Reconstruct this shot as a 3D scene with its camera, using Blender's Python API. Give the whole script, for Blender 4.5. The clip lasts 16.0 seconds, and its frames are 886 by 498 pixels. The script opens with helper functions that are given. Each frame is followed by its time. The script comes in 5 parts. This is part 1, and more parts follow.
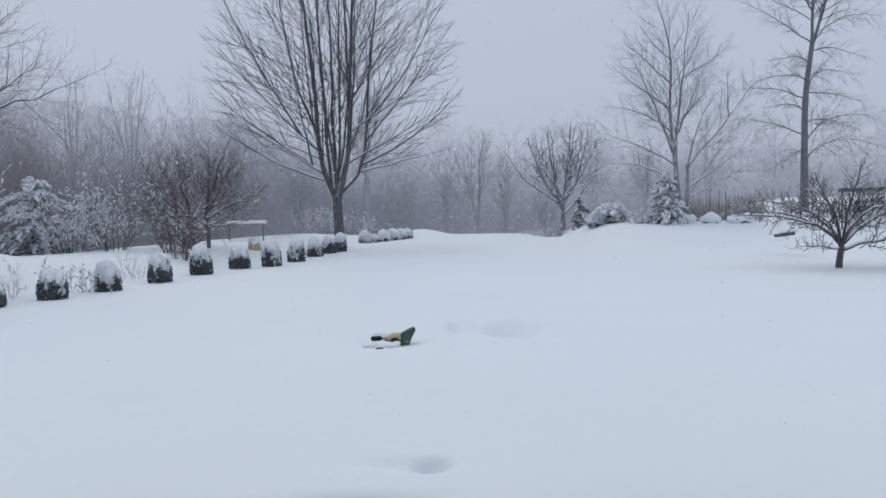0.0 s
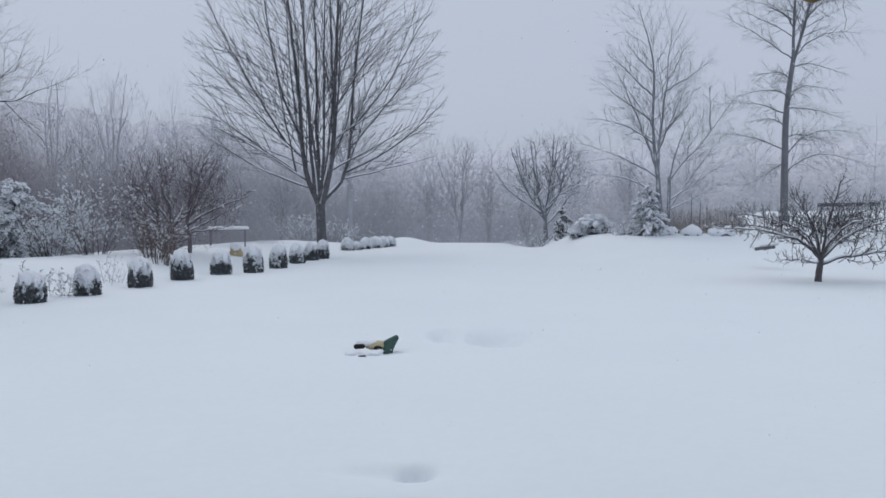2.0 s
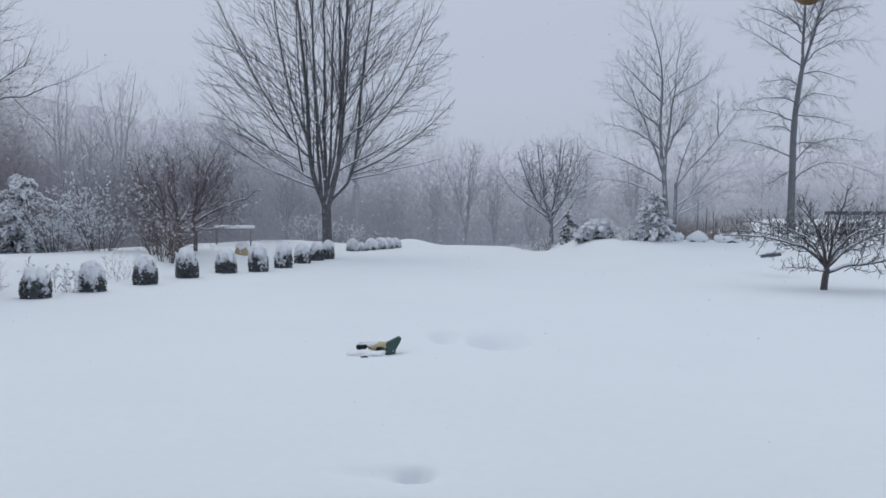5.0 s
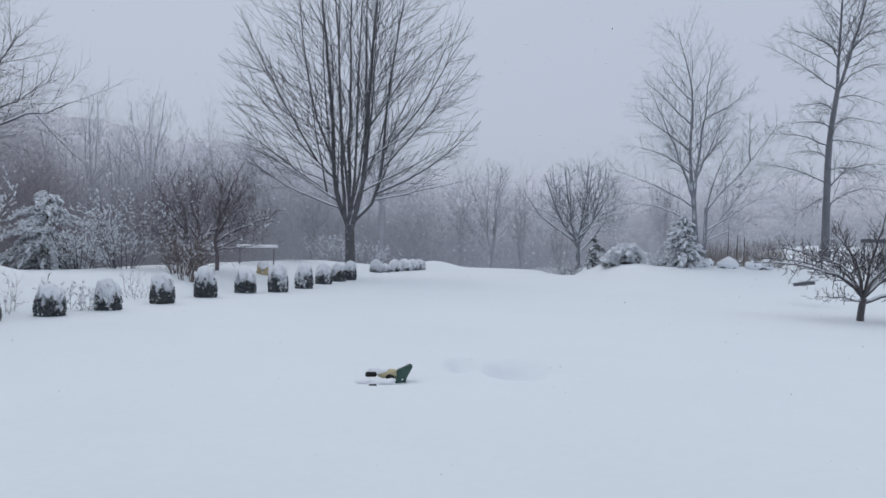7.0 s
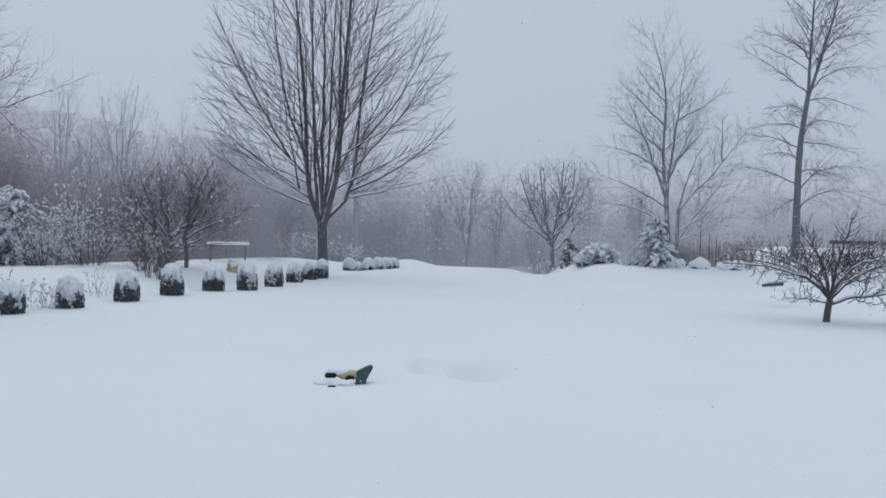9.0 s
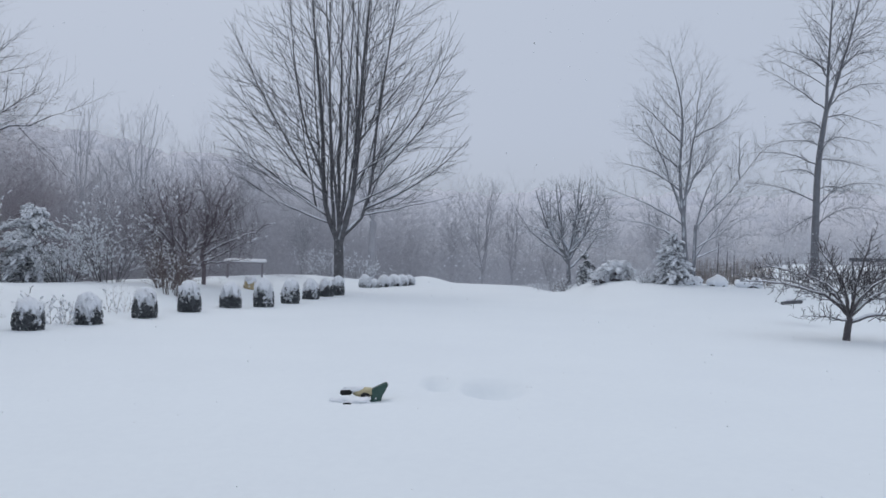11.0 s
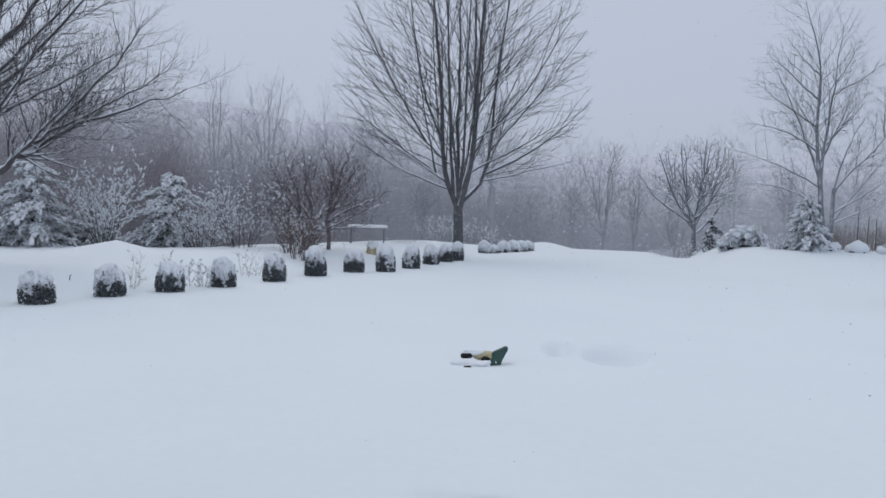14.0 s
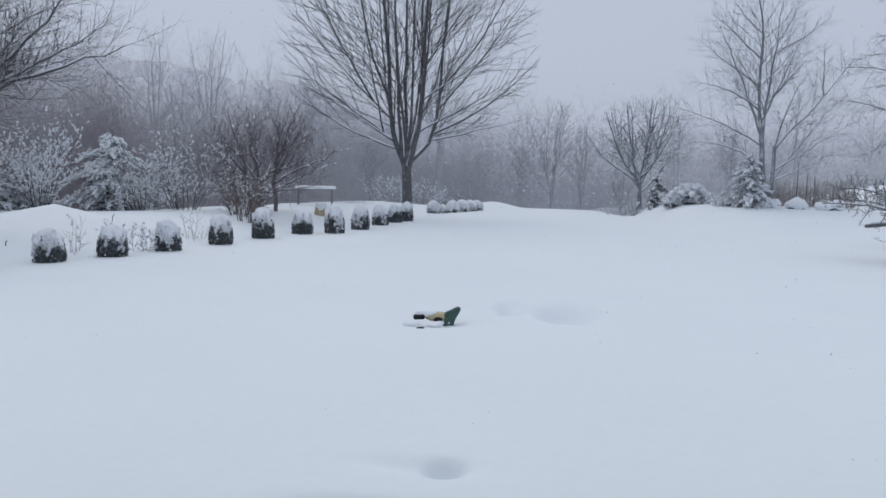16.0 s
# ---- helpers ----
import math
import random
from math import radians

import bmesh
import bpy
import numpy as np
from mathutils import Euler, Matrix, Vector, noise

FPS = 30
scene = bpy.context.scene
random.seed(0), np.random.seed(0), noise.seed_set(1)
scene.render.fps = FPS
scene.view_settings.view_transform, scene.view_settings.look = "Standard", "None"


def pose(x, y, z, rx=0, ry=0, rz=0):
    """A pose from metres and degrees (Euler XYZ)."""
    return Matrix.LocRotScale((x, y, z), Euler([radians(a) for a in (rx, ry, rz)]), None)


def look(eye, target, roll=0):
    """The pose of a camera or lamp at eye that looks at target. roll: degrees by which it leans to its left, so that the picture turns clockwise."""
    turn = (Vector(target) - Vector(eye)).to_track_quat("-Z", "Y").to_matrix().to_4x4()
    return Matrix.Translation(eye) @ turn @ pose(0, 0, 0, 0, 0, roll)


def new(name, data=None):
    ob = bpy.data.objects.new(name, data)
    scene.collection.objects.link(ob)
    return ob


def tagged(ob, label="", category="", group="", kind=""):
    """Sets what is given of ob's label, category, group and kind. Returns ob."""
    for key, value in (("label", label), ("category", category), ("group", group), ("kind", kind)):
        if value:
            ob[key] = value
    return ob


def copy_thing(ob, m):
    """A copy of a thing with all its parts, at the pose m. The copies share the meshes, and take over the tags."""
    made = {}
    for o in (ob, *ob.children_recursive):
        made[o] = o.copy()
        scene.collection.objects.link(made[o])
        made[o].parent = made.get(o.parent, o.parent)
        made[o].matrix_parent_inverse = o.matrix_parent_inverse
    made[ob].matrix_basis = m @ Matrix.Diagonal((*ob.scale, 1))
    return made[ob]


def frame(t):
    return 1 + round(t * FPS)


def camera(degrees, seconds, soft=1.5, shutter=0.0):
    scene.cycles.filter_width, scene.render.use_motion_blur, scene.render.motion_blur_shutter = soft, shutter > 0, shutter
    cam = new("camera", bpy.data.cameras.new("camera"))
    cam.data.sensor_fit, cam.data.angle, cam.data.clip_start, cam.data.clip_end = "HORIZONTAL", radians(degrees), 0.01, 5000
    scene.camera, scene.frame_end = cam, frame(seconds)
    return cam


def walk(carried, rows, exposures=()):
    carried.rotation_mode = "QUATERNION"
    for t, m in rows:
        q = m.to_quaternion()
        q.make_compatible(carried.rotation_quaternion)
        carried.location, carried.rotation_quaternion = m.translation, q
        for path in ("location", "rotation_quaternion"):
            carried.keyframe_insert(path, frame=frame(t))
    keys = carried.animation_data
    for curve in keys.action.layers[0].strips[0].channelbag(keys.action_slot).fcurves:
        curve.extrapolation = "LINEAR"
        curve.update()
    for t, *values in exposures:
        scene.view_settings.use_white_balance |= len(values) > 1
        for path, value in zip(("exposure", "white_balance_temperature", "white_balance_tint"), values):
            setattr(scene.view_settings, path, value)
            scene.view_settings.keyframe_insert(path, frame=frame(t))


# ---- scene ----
cam = camera(57.3, 16.0, 1.65)
# seconds, x, y, z, pitch, roll, yaw
PATH = [
    (0, -0.000, -0.000, -0.000, -2.10, 1.30, -0.00),
    (0.5, -0.020, 0.006, 0.000, -1.97, 1.15, -1.13),
    (1, -0.022, -0.010, 0.003, -1.70, 1.00, -0.92),
    (1.5, -0.023, 0.010, 0.008, -1.61, 0.85, -1.13),
    (2, -0.037, 0.012, -0.004, -1.50, 0.45, -1.26),
    (2.5, -0.043, 0.024, -0.011, -1.45, 0.15, -1.07),
    (3, -0.047, 0.032, -0.003, -1.08, -0.36, -0.46),
    (3.5, -0.038, 0.009, 0.002, -1.08, -0.32, 0.06),
    (3.7, -0.038, 0.009, 0.002, -1.08, -0.32, 0.06),
    (5.8, 0.072, 0.041, -0.048, -2.15, -0.53, -1.25),
    (6, 0.119, 0.084, -0.067, -2.86, -0.14, 0.10),
    (6.2, 0.121, 0.156, -0.047, -3.64, 0.09, 1.87),
    (6.5, 0.124, 0.264, -0.017, -2.33, -0.45, 3.96),
    (6.7, 0.141, 0.345, -0.004, -0.86, -0.76, 4.51),
    (6.8, 0.150, 0.385, 0.002, -0.36, -1.14, 3.56),
    (7, 0.167, 0.465, 0.015, 0.17, -1.29, 1.16),
    (7.2, 0.182, 0.498, 0.020, 0.08, -1.07, 0.03),
    (7.5, 0.205, 0.548, 0.026, 0.18, -1.05, -0.12),
    (7.7, 0.246, 0.547, 0.038, 0.27, -1.39, 1.00),
    (8, 0.308, 0.547, 0.055, 0.10, -1.81, 1.89),
    (8.2, 0.336, 0.564, 0.058, 0.24, -1.85, 1.99),
    (8.5, 0.378, 0.591, 0.062, 0.30, -1.72, 0.89),
    (8.7, 0.375, 0.595, 0.041, 0.01, -1.71, -0.44),
    (10.8, 0.403, 0.581, 0.044, 1.25, -1.15, 1.01),
    (11, 0.385, 0.582, 0.045, 1.25, -1.72, 0.76),
    (11.2, 0.372, 0.570, 0.044, 1.62, -2.31, 0.84),
    (11.5, 0.352, 0.551, 0.044, 1.95, -3.04, 0.78),
    (11.7, 0.365, 0.565, 0.046, 1.47, -2.33, 2.37),
    (12, 0.383, 0.586, 0.050, 0.94, -1.12, 3.04),
    (12.2, 0.376, 0.585, 0.034, 0.60, -0.79, 2.86),
    (12.5, 0.365, 0.584, 0.010, -0.42, -0.75, 3.89),
    (12.7, 0.362, 0.580, 0.016, -1.31, -0.90, 5.27),
    (13, 0.356, 0.575, 0.026, -0.59, -1.27, 7.73),
    (13.2, 0.367, 0.570, 0.025, -0.45, -1.44, 8.99),
    (13.5, 0.383, 0.562, 0.023, -0.06, -1.47, 9.51),
    (13.7, 0.378, 0.566, 0.026, -0.67, -1.59, 9.42),
    (14, 0.371, 0.571, 0.031, -1.40, -1.66, 9.13),
    (14.2, 0.358, 0.564, 0.033, -1.74, -1.69, 9.39),
    (14.5, 0.338, 0.554, 0.037, -1.95, -1.68, 9.19),
    (14.7, 0.314, 0.565, 0.031, -2.31, -1.86, 9.94),
    (15, 0.277, 0.581, 0.023, -3.89, -2.20, 12.28),
    (15.2, 0.283, 0.594, 0.026, -4.92, -2.08, 12.48),
    (15.5, 0.292, 0.612, 0.030, -4.95, -2.32, 10.71),
    (15.7, 0.303, 0.624, 0.033, -4.37, -1.81, 8.98),
    (16, 0.321, 0.642, 0.037, -4.13, -1.16, 5.46),
]
walk(cam, [(t, pose(x, y, z, 90 + p, r, w)) for t, x, y, z, p, r, w in PATH])

# ---- light ----
world = bpy.data.worlds.new("overcast_sky")
scene.world = world
world.use_nodes = True
wn, wl = world.node_tree.nodes, world.node_tree.links
wn.clear()
w_out = wn.new("ShaderNodeOutputWorld")
w_add = wn.new("ShaderNodeAddShader")
w_sky = wn.new("ShaderNodeTexSky")
w_sky.sky_type, w_sky.sun_disc = "NISHITA", False
w_sky.sun_elevation, w_sky.sun_rotation = radians(53), radians(-27)
w_sky.dust_density = 4.0
w_b1 = wn.new("ShaderNodeBackground")
w_b1.inputs["Strength"].default_value = 0.006
w_b2 = wn.new("ShaderNodeBackground")
w_tc = wn.new("ShaderNodeTexCoord")
w_sep = wn.new("ShaderNodeSeparateXYZ")
w_ramp = wn.new("ShaderNodeValToRGB")
w_ramp.color_ramp.elements[0].position = 0.0
w_ramp.color_ramp.elements[0].color = (0.400, 0.450, 0.545, 1)
w_ramp.color_ramp.elements[1].position = 1.0
w_ramp.color_ramp.elements[1].color = (0.53, 0.59, 0.68, 1)
e = w_ramp.color_ramp.elements.new(0.16)
e.color = (0.445, 0.500, 0.612, 1)
wl.new(w_tc.outputs["Generated"], w_sep.inputs[0])
wl.new(w_sep.outputs["Z"], w_ramp.inputs["Fac"])
wl.new(w_ramp.outputs["Color"], w_b2.inputs["Color"])
wl.new(w_sky.outputs["Color"], w_b1.inputs["Color"])
wl.new(w_b1.outputs[0], w_add.inputs[0])
wl.new(w_b2.outputs[0], w_add.inputs[1])
wl.new(w_add.outputs[0], w_out.inputs["Surface"])

sun = new("sun", bpy.data.lights.new("sun", "SUN"))
sun.data.energy, sun.data.angle, sun.data.color = 0.55, radians(50), (1.0, 0.98, 0.95)
sun.matrix_world = look((0, 0, 30), (10, -20, 0))


# ---- materials ----
def material(name, colour, dark, rough=0.8, scale=8.0, fine=60.0, bump=0.3, depth=0.01, snow=0.0, cut=0.55, tone=0.0, wind=0.0):
    """A diffuse surface with colour variation at two scales and fine relief. snow: how much snow lies on faces that look up."""
    m = bpy.data.materials.new(name)
    m.use_nodes = True
    n, k = m.node_tree.nodes, m.node_tree.links
    p = n["Principled BSDF"]
    p.inputs["Roughness"].default_value = rough
    p.inputs["Specular IOR Level"].default_value = 0.25
    tc = n.new("ShaderNodeTexCoord")
    a = n.new("ShaderNodeTexNoise")
    a.inputs["Scale"].default_value, a.inputs["Detail"].default_value = scale, 4
    b = n.new("ShaderNodeTexNoise")
    b.inputs["Scale"].default_value, b.inputs["Detail"].default_value = fine, 3
    k.new(tc.outputs["Object"], a.inputs["Vector"])
    k.new(tc.outputs["Object"], b.inputs["Vector"])
    mean = n.new("ShaderNodeMath")
    mean.operation = "MULTIPLY_ADD"
    mean.inputs[1].default_value = 0.45
    k.new(b.outputs["Fac"], mean.inputs[0])
    half = n.new("ShaderNodeMath")
    half.operation = "MULTIPLY"
    half.inputs[1].default_value = 0.6
    k.new(a.outputs["Fac"], half.inputs[0])
    k.new(half.outputs[0], mean.inputs[2])
    ramp = n.new("ShaderNodeValToRGB")
    ramp.color_ramp.elements[0].position, ramp.color_ramp.elements[1].position = 0.36, 0.68
    ramp.color_ramp.elements[0].color, ramp.color_ramp.elements[1].color = (*dark, 1), (*colour, 1)
    k.new(mean.outputs[0], ramp.inputs["Fac"])
    out = ramp.outputs["Color"]
    if tone:
        info = n.new("ShaderNodeNewGeometry")
        hs = n.new("ShaderNodeHueSaturation")
        mr = n.new("ShaderNodeMapRange")
        mr.inputs["To Min"].default_value, mr.inputs["To Max"].default_value = 1 - tone, 1 + tone
        k.new(info.outputs["Random Per Island"], mr.inputs["Value"])
        k.new(mr.outputs[0], hs.inputs["Value"])
        k.new(out, hs.inputs["Color"])
        out = hs.outputs["Color"]
    if snow:
        g = n.new("ShaderNodeNewGeometry")
        s = n.new("ShaderNodeVectorMath")
        s.operation = "DOT_PRODUCT"
        s.inputs[1].default_value = Vector((-0.45 * wind, -0.6 * wind, 1.0)).normalized()
        k.new(g.outputs["Normal"], s.inputs[0])
        c = n.new("ShaderNodeTexNoise")
        c.inputs["Scale"].default_value, c.inputs["Detail"].default_value = 2.2, 3
        k.new(tc.outputs["Object"], c.inputs["Vector"])
        add = n.new("ShaderNodeMath")
        add.operation = "MULTIPLY_ADD"
        add.inputs[1].default_value = 0.9
        k.new(c.outputs["Fac"], add.inputs[0])
        k.new(s.outputs["Value"], add.inputs[2])
        mr2 = n.new("ShaderNodeMapRange")
        mr2.inputs["From Min"].default_value, mr2.inputs["From Max"].default_value = cut + 0.4, cut + 0.65
        mr2.inputs["To Max"].default_value = snow
        k.new(add.outputs[0], mr2.inputs["Value"])
        mix = n.new("ShaderNodeMix")
        mix.data_type = "RGBA"
        k.new(mr2.outputs[0], mix.inputs["Factor"])
        k.new(out, mix.inputs["A"])
        mix.inputs["B"].default_value = (0.80, 0.84, 0.90, 1)
        out = mix.outputs["Result"]
    k.new(out, p.inputs["Base Color"])
    bp = n.new("ShaderNodeBump")
    bp.inputs["Strength"].default_value, bp.inputs["Distance"].default_value = bump, depth
    k.new(mean.outputs[0], bp.inputs["Height"])
    k.new(bp.outputs[0], p.inputs["Normal"])
    return m


SNOW = material("snow", (0.855, 0.894, 0.926), (0.825, 0.864, 0.901), 0.75, 0.35, 9.0, 0.25, 0.03)
SNOW_CAP = material("clinging_snow", (0.88, 0.90, 0.935), (0.82, 0.845, 0.89), 0.8, 4.0, 40.0, 0.5, 0.03)
FLAKE = material("snowflake", (0.88, 0.90, 0.93), (0.84, 0.87, 0.91), 0.8)
# Bark colours are lifted for the farther trees, a little haze in the base.
BARK = material("maple_bark", (0.16, 0.158, 0.168), (0.08, 0.079, 0.085), 0.9, 6, 30, 0.8, 0.03, 0.85, 0.62, wind=0.8)
BARK_DARK = material("apple_bark", (0.135, 0.124, 0.131), (0.08, 0.073, 0.078), 0.9, 9, 60, 0.6, 0.01, 0.9, 0.45)
BARK_SNOWY = material("snow_dusted_bark", (0.125, 0.114, 0.121), (0.075, 0.068, 0.073), 0.9, 6, 30, 0.8, 0.03, 0.95, 0.44, wind=0.4)
BARK_RED = material("reddish_bark", (0.19, 0.162, 0.178), (0.12, 0.101, 0.111), 0.9, 8, 60, 0.5, 0.01, 0.8, 0.55)
BARK_GREY = material("pale_grey_bark", (0.27, 0.278, 0.304), (0.19, 0.196, 0.216), 0.9, 5, 45, 0.5, 0.02, 0.85, 0.46, wind=0.7)
BARK_SMALL = material("snow_lined_grey_bark", (0.25, 0.255, 0.278), (0.17, 0.174, 0.19), 0.9, 5, 45, 0.5, 0.02, 0.9, 0.40, wind=0.7)
BARK_TALL = material("grey_bark", (0.22, 0.226, 0.247), (0.15, 0.154, 0.169), 0.9, 5, 45, 0.5, 0.02, 0.8, 0.6)
# Woods and brush: haze is put into the base colours, paler with distance.
WOOD_NEAR = material("haze_grey_twigs", (0.46, 0.46, 0.495), (0.36, 0.36, 0.39), 0.9, 2, 20, 0.2, 0.01, 0.7, 0.5, 0.25)
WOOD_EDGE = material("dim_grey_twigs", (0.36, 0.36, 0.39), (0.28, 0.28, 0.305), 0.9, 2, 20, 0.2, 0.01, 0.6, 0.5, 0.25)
WOOD_MID = material("haze_pale_twigs", (0.52, 0.525, 0.56), (0.40, 0.405, 0.435), 0.9, 2, 20, 0.2, 0.01, 0.7, 0.5, 0.2)
WOOD_BROWN = material("haze_brown_wood", (0.30, 0.28, 0.30), (0.20, 0.184, 0.198), 0.9, 2, 20, 0.2, 0.01, 0.6, 0.5, 0.25)
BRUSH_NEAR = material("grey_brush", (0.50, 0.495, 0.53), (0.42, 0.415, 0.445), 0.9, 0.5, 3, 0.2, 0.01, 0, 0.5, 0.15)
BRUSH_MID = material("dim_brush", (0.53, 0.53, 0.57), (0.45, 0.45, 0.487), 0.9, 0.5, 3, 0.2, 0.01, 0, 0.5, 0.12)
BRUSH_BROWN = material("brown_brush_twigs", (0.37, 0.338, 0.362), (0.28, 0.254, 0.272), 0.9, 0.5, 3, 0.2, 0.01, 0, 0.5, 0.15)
# Layer colours step from grey to near sky tone, imitating haze.
MASS = [material("woodland_haze", (c, c * 0.995, c * 1.06), (c * 0.93, c * 0.925, c * 0.985), 0.95, 0.1, 1.0, 0.4, 0.4) for c in (0.50, 0.533, 0.567, 0.60, 0.635, 0.67, 0.705, 0.74, 0.775, 0.81, 0.845, 0.88)]
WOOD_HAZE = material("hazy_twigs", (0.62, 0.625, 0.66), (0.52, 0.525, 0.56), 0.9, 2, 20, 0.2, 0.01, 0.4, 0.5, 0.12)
LEAF = material("boxwood_leaves", (0.165, 0.176, 0.19), (0.085, 0.093, 0.101), 0.6, 12, 70, 0.3, 0.005, 0.6, 0.95, 0.4)
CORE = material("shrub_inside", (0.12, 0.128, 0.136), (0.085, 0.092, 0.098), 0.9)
# Needle colour is lightened to stand in for haze over the spruces.
NEEDLE = material("haze_pale_spruce_needles", (0.40, 0.415, 0.438), (0.27, 0.283, 0.30), 0.8, 6, 50, 0.3, 0.005, 0.85, 0.45, 0.3)
NEEDLE_DARK = material("dark_evergreen_needles", (0.19, 0.20, 0.215), (0.12, 0.126, 0.138), 0.8, 6, 50, 0.3, 0.005, 0.6, 0.7, 0.3)
DRY_LEAF = material("dry_brown_twigs", (0.20, 0.165, 0.16), (0.12, 0.097, 0.094), 0.9, 9, 60, 0.3, 0.01, 0.5, 0.6, 0.3)
STALK = material("dry_stalks", (0.40, 0.36, 0.345), (0.25, 0.225, 0.215), 0.9, 5, 40, 0.2, 0.005, 0, 0.5, 0.35)
PLANK = material("weathered_dark_wood", (0.16, 0.162, 0.176), (0.10, 0.101, 0.112), 0.85, 6, 50, 0.4, 0.006, 0.9, 0.5)
STONE = material("tan_stone", (0.56, 0.46, 0.29), (0.42, 0.34, 0.21), 0.85, 6, 40, 0.5, 0.02, 0.9, 0.55)
GREEN = material("faded_green_paint", (0.075, 0.135, 0.118), (0.042, 0.082, 0.072), 0.5, 9, 60, 0.15, 0.003)
CREAM = material("cream_paint", (0.62, 0.55, 0.36), (0.48, 0.41, 0.25), 0.5, 9, 60, 0.15, 0.003)
BLACK = material("black_paint", (0.022, 0.022, 0.022), (0.010, 0.010, 0.010), 0.5, 9, 60, 0.15, 0.003)
SEED = material("seed_cake", (0.28, 0.19, 0.105), (0.09, 0.055, 0.03), 0.9, 40, 160, 0.8, 0.006)
WIRE = material("dark_wire", (0.05, 0.035, 0.04), (0.025, 0.018, 0.02), 0.5)
SIDING = material("pale_siding", (0.62, 0.61, 0.58), (0.54, 0.53, 0.50), 0.7, 3, 40, 0.2, 0.004)
# Hillside base colour is greyed and blued to imitate haze.
HILL = material("hazed_hillside", (0.36, 0.38, 0.44), (0.30, 0.315, 0.37), 0.95, 0.06, 0.8, 0.4, 0.5)


# ---- mesh helpers ----
def np_mesh(name, verts, faces, smooth=True):
    """A mesh from arrays of vertices and of faces that all have the same number of corners."""
    me = bpy.data.meshes.new(name)
    verts = np.asarray(verts, dtype=np.float32)
    faces = np.asarray(faces, dtype=np.int32)
    k = faces.shape[1]
    me.vertices.add(len(verts))
    me.vertices.foreach_set("co", verts.ravel())
    me.loops.add(faces.size)
    me.loops.foreach_set("vertex_index", faces.ravel())
    me.polygons.add(len(faces))
    me.polygons.foreach_set("loop_start", np.arange(len(faces), dtype=np.int32) * k)
    me.update(calc_edges=True)
    me.polygons.foreach_set("use_smooth", np.full(len(faces), smooth))
    me.update()
    return me


def put(name, me, mat, parent=None, label=""):
    """Links a mesh as one object, as a part if it has a parent."""
    me.materials.clear()
    me.materials.append(mat)
    ob = new(name, me)
    if parent:
        ob.parent = parent
    if label:
        ob["label"] = label
    return ob


def part(name, bm, mat, parent=None, label="", smooth=True):
    me = bpy.data.meshes.new(name)
    bm.to_mesh(me)
    bm.free()
    for f in me.polygons:
        f.use_smooth = smooth
    return put(name, me, mat, parent, label)


def box(bm, cx, cy, cz, sx, sy, sz, m=None, bevel=0.0):
    made = bmesh.ops.create_cube(bm, size=1.0, matrix=(m or Matrix()) @ Matrix.Translation((cx, cy, cz)) @ Matrix.Diagonal((sx, sy, sz, 1)))
    if bevel:
        es = list({ed for v in made["verts"] for ed in v.link_edges})
        bmesh.ops.bevel(bm, geom=es, offset=bevel, segments=2, affect="EDGES")


def blob(bm, c, r, rng, rough=0.25, sub=2, m=None):
    """A lumpy rounded mass with radii r."""
    made = bmesh.ops.create_icosphere(bm, subdivisions=sub, radius=1.0)
    o = Vector((rng.uniform(-50, 50), rng.uniform(-50, 50), rng.uniform(-50, 50)))
    for v in made["verts"]:
        s = 1 + rough * noise.noise(v.co * 1.6 + o) + rough * 0.5 * noise.noise(v.co * 4.0 + o)
        v.co = Vector((v.co.x * r[0] * s, v.co.y * r[1] * s, v.co.z * r[2] * s))
        if m:
            v.co = m @ v.co
        v.co += Vector(c)
    return made["verts"]


def tubes(lines, sides=4):
    """Vertices and quads of tapered tubes along lines, each (points, radii)."""
    V, F, base = [], [], 0
    ang = np.arange(sides) * 2 * np.pi / sides
    ca, sa = np.cos(ang), np.sin(ang)
    for pts, rad in lines:
        n = len(pts)
        t = np.empty_like(pts)
        t[1:-1] = pts[2:] - pts[:-2]
        t[0], t[-1] = pts[1] - pts[0], pts[-1] - pts[-2]
        t /= np.linalg.norm(t, axis=1)[:, None] + 1e-9
        ref = np.array([0.0, 0.0, 1.0]) if abs(t[:, 2]).mean() < 0.7 else np.array([1.0, 0.0, 0.0])
        a = np.cross(t, ref)
        a /= np.linalg.norm(a, axis=1)[:, None] + 1e-9
        b = np.cross(a, t)
        ring = pts[:, None, :] + rad[:, None, None] * (ca[None, :, None] * a[:, None, :] + sa[None, :, None] * b[:, None, :])
        V.append(ring.reshape(-1, 3))
        i = base + np.arange(n - 1)[:, None] * sides + np.arange(sides)[None, :]
        j = base + np.arange(n - 1)[:, None] * sides + (np.arange(sides)[None, :] + 1) % sides
        F.append(np.stack([i, i + sides, j + sides, j], -1).reshape(-1, 4))
        base += n * sides
    return np.concatenate(V), np.concatenate(F)


